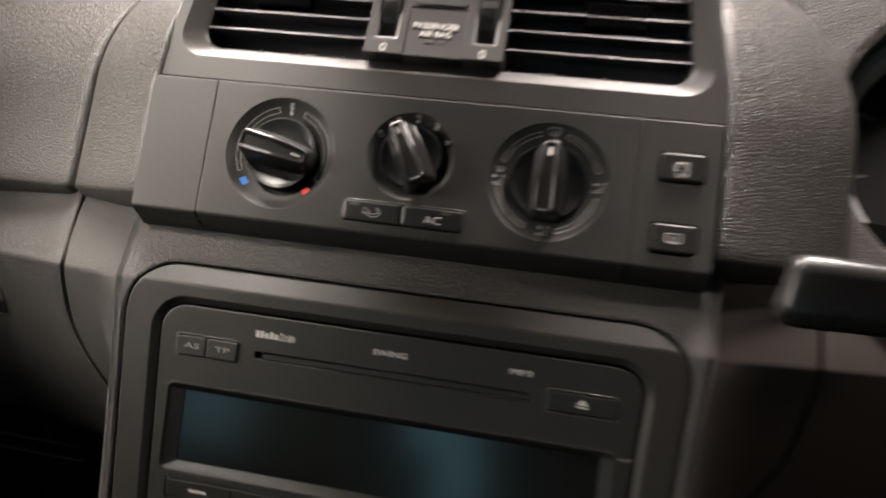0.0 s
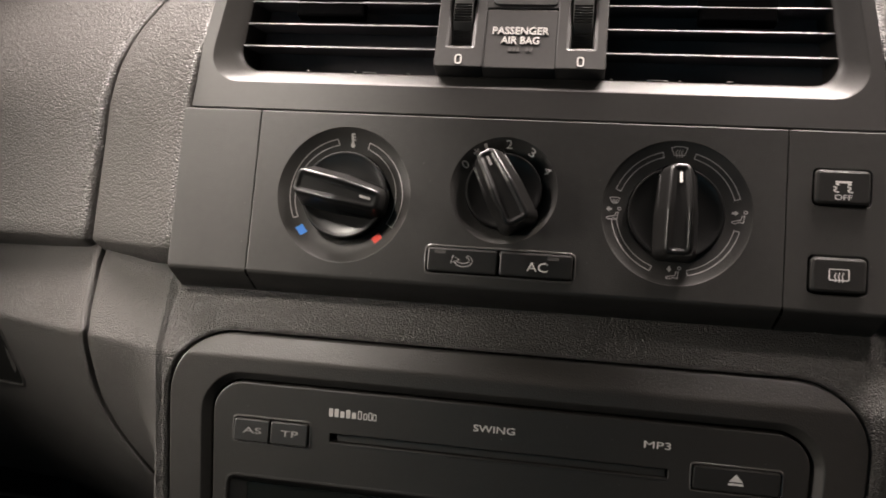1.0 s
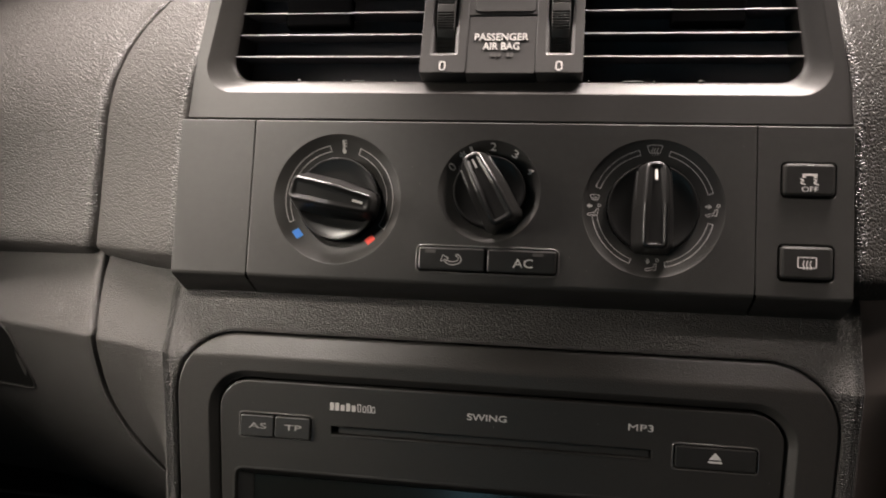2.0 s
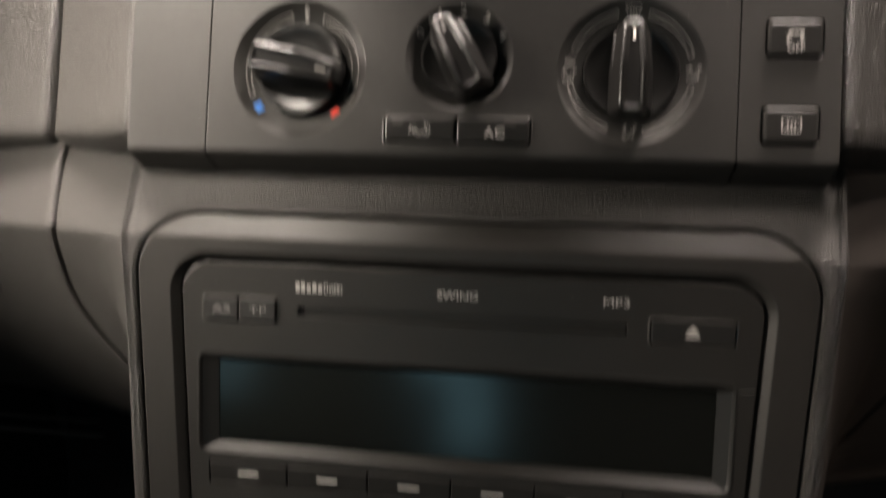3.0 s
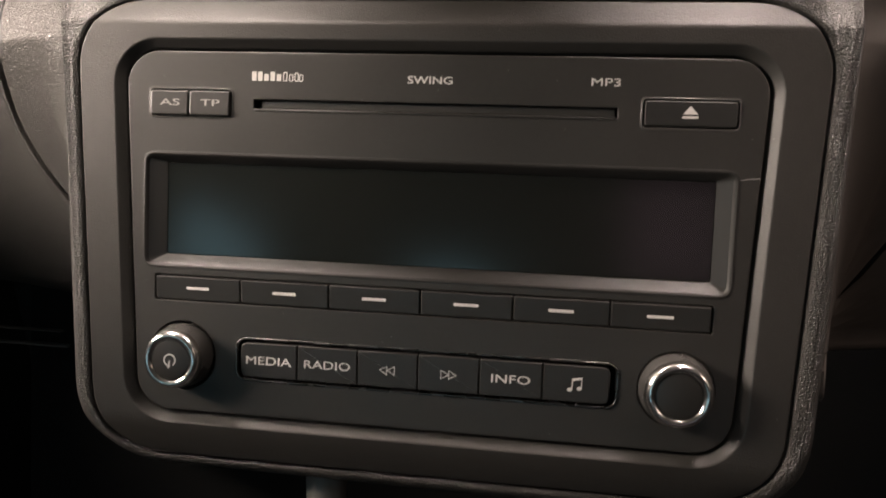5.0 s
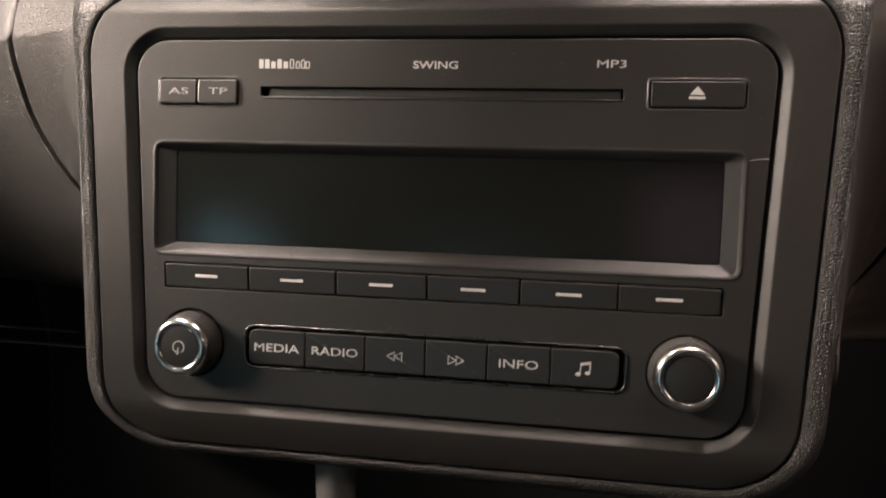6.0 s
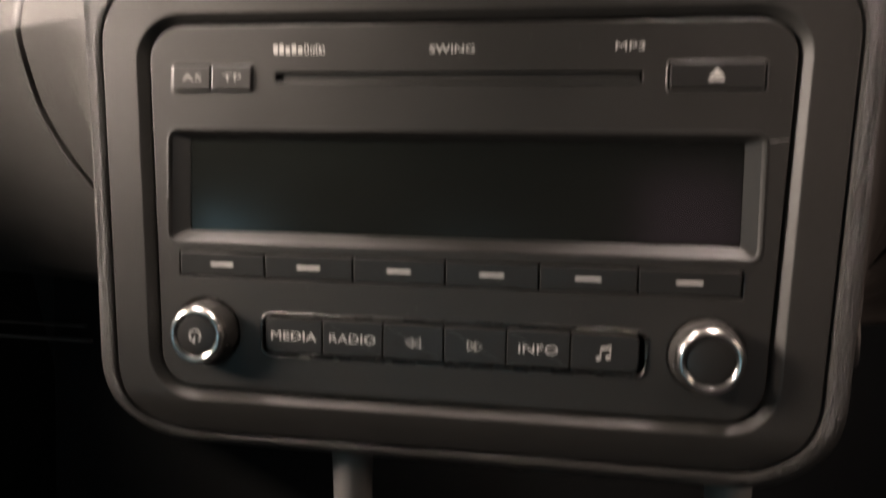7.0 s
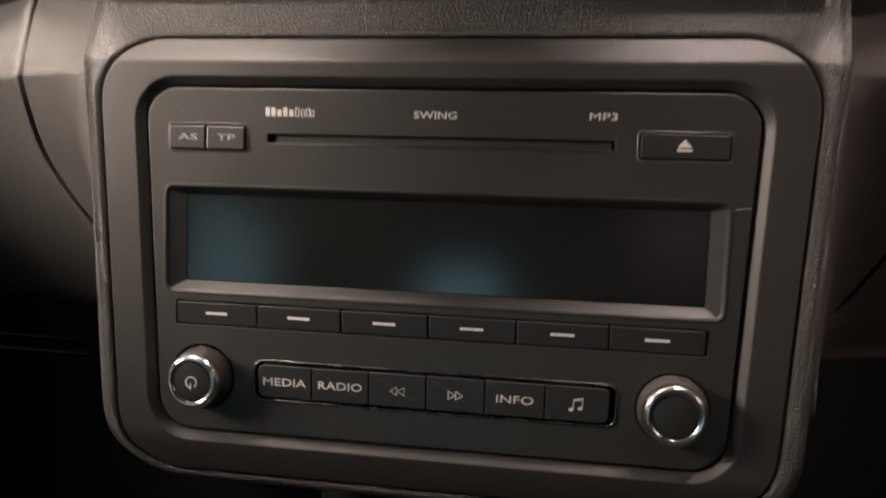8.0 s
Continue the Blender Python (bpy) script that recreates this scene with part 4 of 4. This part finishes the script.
    part("eject_symbol", bm, WHITE, b)
    # six station keys, each with its dash
    edges = [-90.3, -60.5, -30.5, -0.4, 29.0, 58.8, 88.8]
    for a, c in zip(edges, edges[1:]):
        b = part("station_key", key(rrect(a + 0.15, -23.8, c - 0.15, -15.9, 0.6), 0.9, edge=0.45, crown=0.9), KEYPLASTIC, ob)
        bm = bmesh.new()
        m = (a + c) / 2
        blob(bm, rrect(m - 3.9, -20.2, m + 3.9, -19.25, 0.1, 1), 0.42)
        part("dash_mark", bm, WHITE, b)
    # the lower row in its bright frame
    bm = bmesh.new()
    loft(bm, [at(media, -0.6), at(grow(media, -0.05), 0.3), at(grow(media, -0.4), 0.5), at(grow(media, -0.8), 0.3), at(grow(media, -0.95), -1.2)])
    part("key_frame", bm, CHROME_DARK, ob, "thin glossy frame round the keys", sharp=60)
    cuts = [-59.8, -40.3, -20.1, -0.3, 19.5, 39.3, 60.0]
    words = ("MEDIA", "RADIO", "<<", ">>", "INFO", "note")
    for i, (a, c) in enumerate(zip(cuts, cuts[1:])):
        lp = rpoly([(a + 0.12, -48.0), (c - 0.12, -48.0), (c - 0.12, -36.4), (a + 0.12, -36.4)], [2.2 if i == 0 else 0.3, 2.2 if i == 5 else 0.3, 2.2 if i == 5 else 0.3, 2.2 if i == 0 else 0.3], 4)
        b = part("mode_key", key(lp, 1.2, edge=0.4, crown=0.5), KEYPLASTIC, ob)
        m = (a + c) / 2
        if words[i].isalpha() and words[i].isupper():
            lettering(words[i], m, -42.2, 1.0, 2.65, {"MEDIA": 15.4, "RADIO": 15.4, "INFO": 12.2}[words[i]], WHITE, b, 0)
        bm = bmesh.new()
        if words[i] in ("<<", ">>"):
            s = 1 if words[i] == ">>" else -1
            for k in (-1.25, 1.25):
                stroke(bm, [(m + k - 1.1 * s, -43.7), (m + k - 1.1 * s, -40.9), (m + k + 1.2 * s, -42.3)], 0.25, 0.95, True)
            part("skip_symbol", bm, WHITE, b)
        elif words[i] == "note":
            stroke(bm, [(m - 1.3, -44.0), (m - 1.1, -40.6), (m + 1.7, -40.1), (m + 1.6, -43.5)], 0.32, 0.95)
            stroke(bm, [(m - 1.1, -41.0), (m + 1.7, -40.5)], 0.5, 0.95)
            for x, y in ((m - 1.9, -44.0), (m + 1.0, -43.5)):
                blob(bm, [(x + 0.8 * p, y + 0.6 * q) for p, q in circle(0, 0, 1, 12)], 0.95)
            part("note_symbol", bm, WHITE, b)
        else:
            bm.free()
    # the two turning knobs
    for x, y, r, power in ((-80.6, -42.4, 10.6, True), (79.6, -41.8, 11.0, False)):
        bm = turned([(11.8, -0.35), (11.5, -1.4), (11.2, -1.8), (11.0, -4)], 48, None, x, y)
        part("knob_well", bm, RADIO, ob)
        bm = turned([(r + 0.2, -3), (r + 0.2, 0.6), (r - 0.1, 1.3), (r - 0.6, 4.6), (r - 0.9, 5.8), (r - 1.8, 6.4)], 64, None, x, y)
        k = part("knob", bm, KNOB, ob, "smoked glossy turning knob")
        e = r - 1.3
        bm = turned([(e + 0.4, 5.7), (e + 0.45, 6.3), (e + 0.1, 7.6), (e - 0.3, 8.5), (e - 0.9, 9.1), (e - 1.5, 9.2), (e - 2.1, 8.95), (e - 2.7, 8.4), (e - 2.8, 8.0)], 64, None, x, y)
        part("ring", bm, CHROME, k, "polished chrome ring", sharp=60)
        bm = turned([(e - 2.65, 8.0), (e - 2.9, 8.5), (e - 3.8, 8.7), (1, 8.8)], 48, None, x, y, True)
        part("cap", bm, KEYPLASTIC, k, "matt black cap")
        if power:
            bm = stroke(bmesh.new(), arc(x, y, 1.9, 275, -55, 24), 0.4, 8.8)
            stroke(bm, [(x - 0.5, y - 2.6), (x - 0.1, y - 0.3)], 0.4, 8.8)
            part("power_symbol", bm, WHITE, k)
    # printing: the maker's mark as plain bars, then the readable words
    bm = bmesh.new()
    for x, h in ((-58.2, 2.9), (-56.2, 2.9), (-54.1, 2.2), (-52.0, 2.9), (-49.9, 2.2)):
        blob(bm, rrect(x, 48.8, x + 1.5, 48.8 + h, 0.2, 1), 0.0, 0.08)
    for x, h in ((-47.6, 2.7), (-45.6, 2.0), (-43.8, 2.5), (-42.3, 2.0)):
        stroke(bm, rrect(x, 48.9, x + 1.1, 48.9 + h, 0.3, 2), 0.3, 0.0, True, 0.08)
    part("maker_mark", bm, GREY_PRINT, ob, "maker's mark drawn as plain bars")
    lettering("SWING", 0.0, 50.0, 0.02, 2.35, 14.2, WHITE, ob, 0, 0.012)
    lettering("MP3", 53.8, 50.4, 0.02, 2.3, 8.6, WHITE, ob, 0)
    # a light scratch near the display's corner
    bm = stroke(bmesh.new(), [(94.6, 22.4), (97.0, 22.9), (100.2, 23.1)], 0.14, 0.0, False, 0.03)
    part("scratch", bm, GREY_PRINT, ob, "fine pale scratch")
    return ob


CHROME_DARK = material("smoked chrome", (0.13, 0.125, 0.12), 0.27, metal=1.0, vary=0.1, scale=120)
radio()

# ---- below the console ----


def lower_console():
    ob = thing("lower_console", DASH, "black plastic storage hollow with grey side posts under the console", "console")
    for cx, r in ((-37.0, 6.9), (92.5, 7.2)):
        bm = bmesh.new()
        rows = []
        for z, k in ((-76, 1.12), (-84, 1.06), (-100, 0.98), (-140, 0.92), (-250, 0.9)):
            rows.append([(cx + r * k * math.cos(2 * math.pi * i / 24) + (-76 - z) * (0.03 if cx < 0 else -0.02), 24 + 9 * math.sin(2 * math.pi * i / 24), z) for i in range(24)])
        loft(bm, rows, cap0=True, cap1=True)
        part("post", bm, POST, ob, "grey satin plastic post")
    # black sheets stand in for the deep shade under the console
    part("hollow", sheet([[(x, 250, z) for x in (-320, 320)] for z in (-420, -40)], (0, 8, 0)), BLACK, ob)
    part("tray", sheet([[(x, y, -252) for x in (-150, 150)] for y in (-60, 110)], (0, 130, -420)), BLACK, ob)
    return ob


lower_console()

# ---- driver's side ----


def instrument_cluster():
    m = face(248, 161, 62, 14)
    ob = thing("instrument_cluster", m, "dark round instrument in a padded black cowl", "instrument cluster")
    part("cowl", plate(rrect(-88, -72, 160, 110, 30, 8), [circle(0, 10, 76, 48)], 0, 6, 40, 30, 5), LEATHER, ob)
    part("gauge_face", turned([(75, -28), (40, -28.5), (1, -29)], 48, None, 0, 10, True), BLACK, ob)
    part("gauge_ring", turned([(72, -27), (71.5, -17), (70, -15), (66, -15.5), (62, -19), (61, -27)], 64, None, 0, 10), EDGE, ob, "satin ring")
    for i in range(9):
        a = 225 - i * 34
        c, s = math.cos(radians(a)), math.sin(radians(a))
        part("scale_mark", stroke(bmesh.new(), [(50 * c, 10 + 50 * s), (58 * c, 10 + 58 * s)], 1.4, -28.2), DIM_PRINT, ob)
    return ob


def column_stalk():
    ob = thing("column_stalk", DASH @ pose(0.1425, -0.020, 0.096, 0, 0, -6), "glossy black steering column stalk with a rounded end", "stalk")
    for name, stations, label in (("end_cap", ((-3.4, 0.45), (-2.9, 0.70), (-1.6, 0.88), (0.6, 0.97), (4, 1.0), (14, 1.0)), "rounded glossy end cap"), ("lever", ((14, 0.985), (40, 0.93), (120, 0.75)), "")):
        bm = bmesh.new()
        rows = []
        for x, k in stations:
            # the end slants: its foot reaches further out than its crown
            rows.append([(x + 2.0 * (q + 1) * max(0, 1 - (x + 3.4) / 18), 11 * k * p, 12.8 * k * q) for p, q in rrect(-1, -1, 1, 1, 0.55, 6)])
        loft(bm, rows, cap0=True, cap1=True)
        part(name, bm, STALK, ob, label, sharp=60)
    return ob


instrument_cluster()
column_stalk()
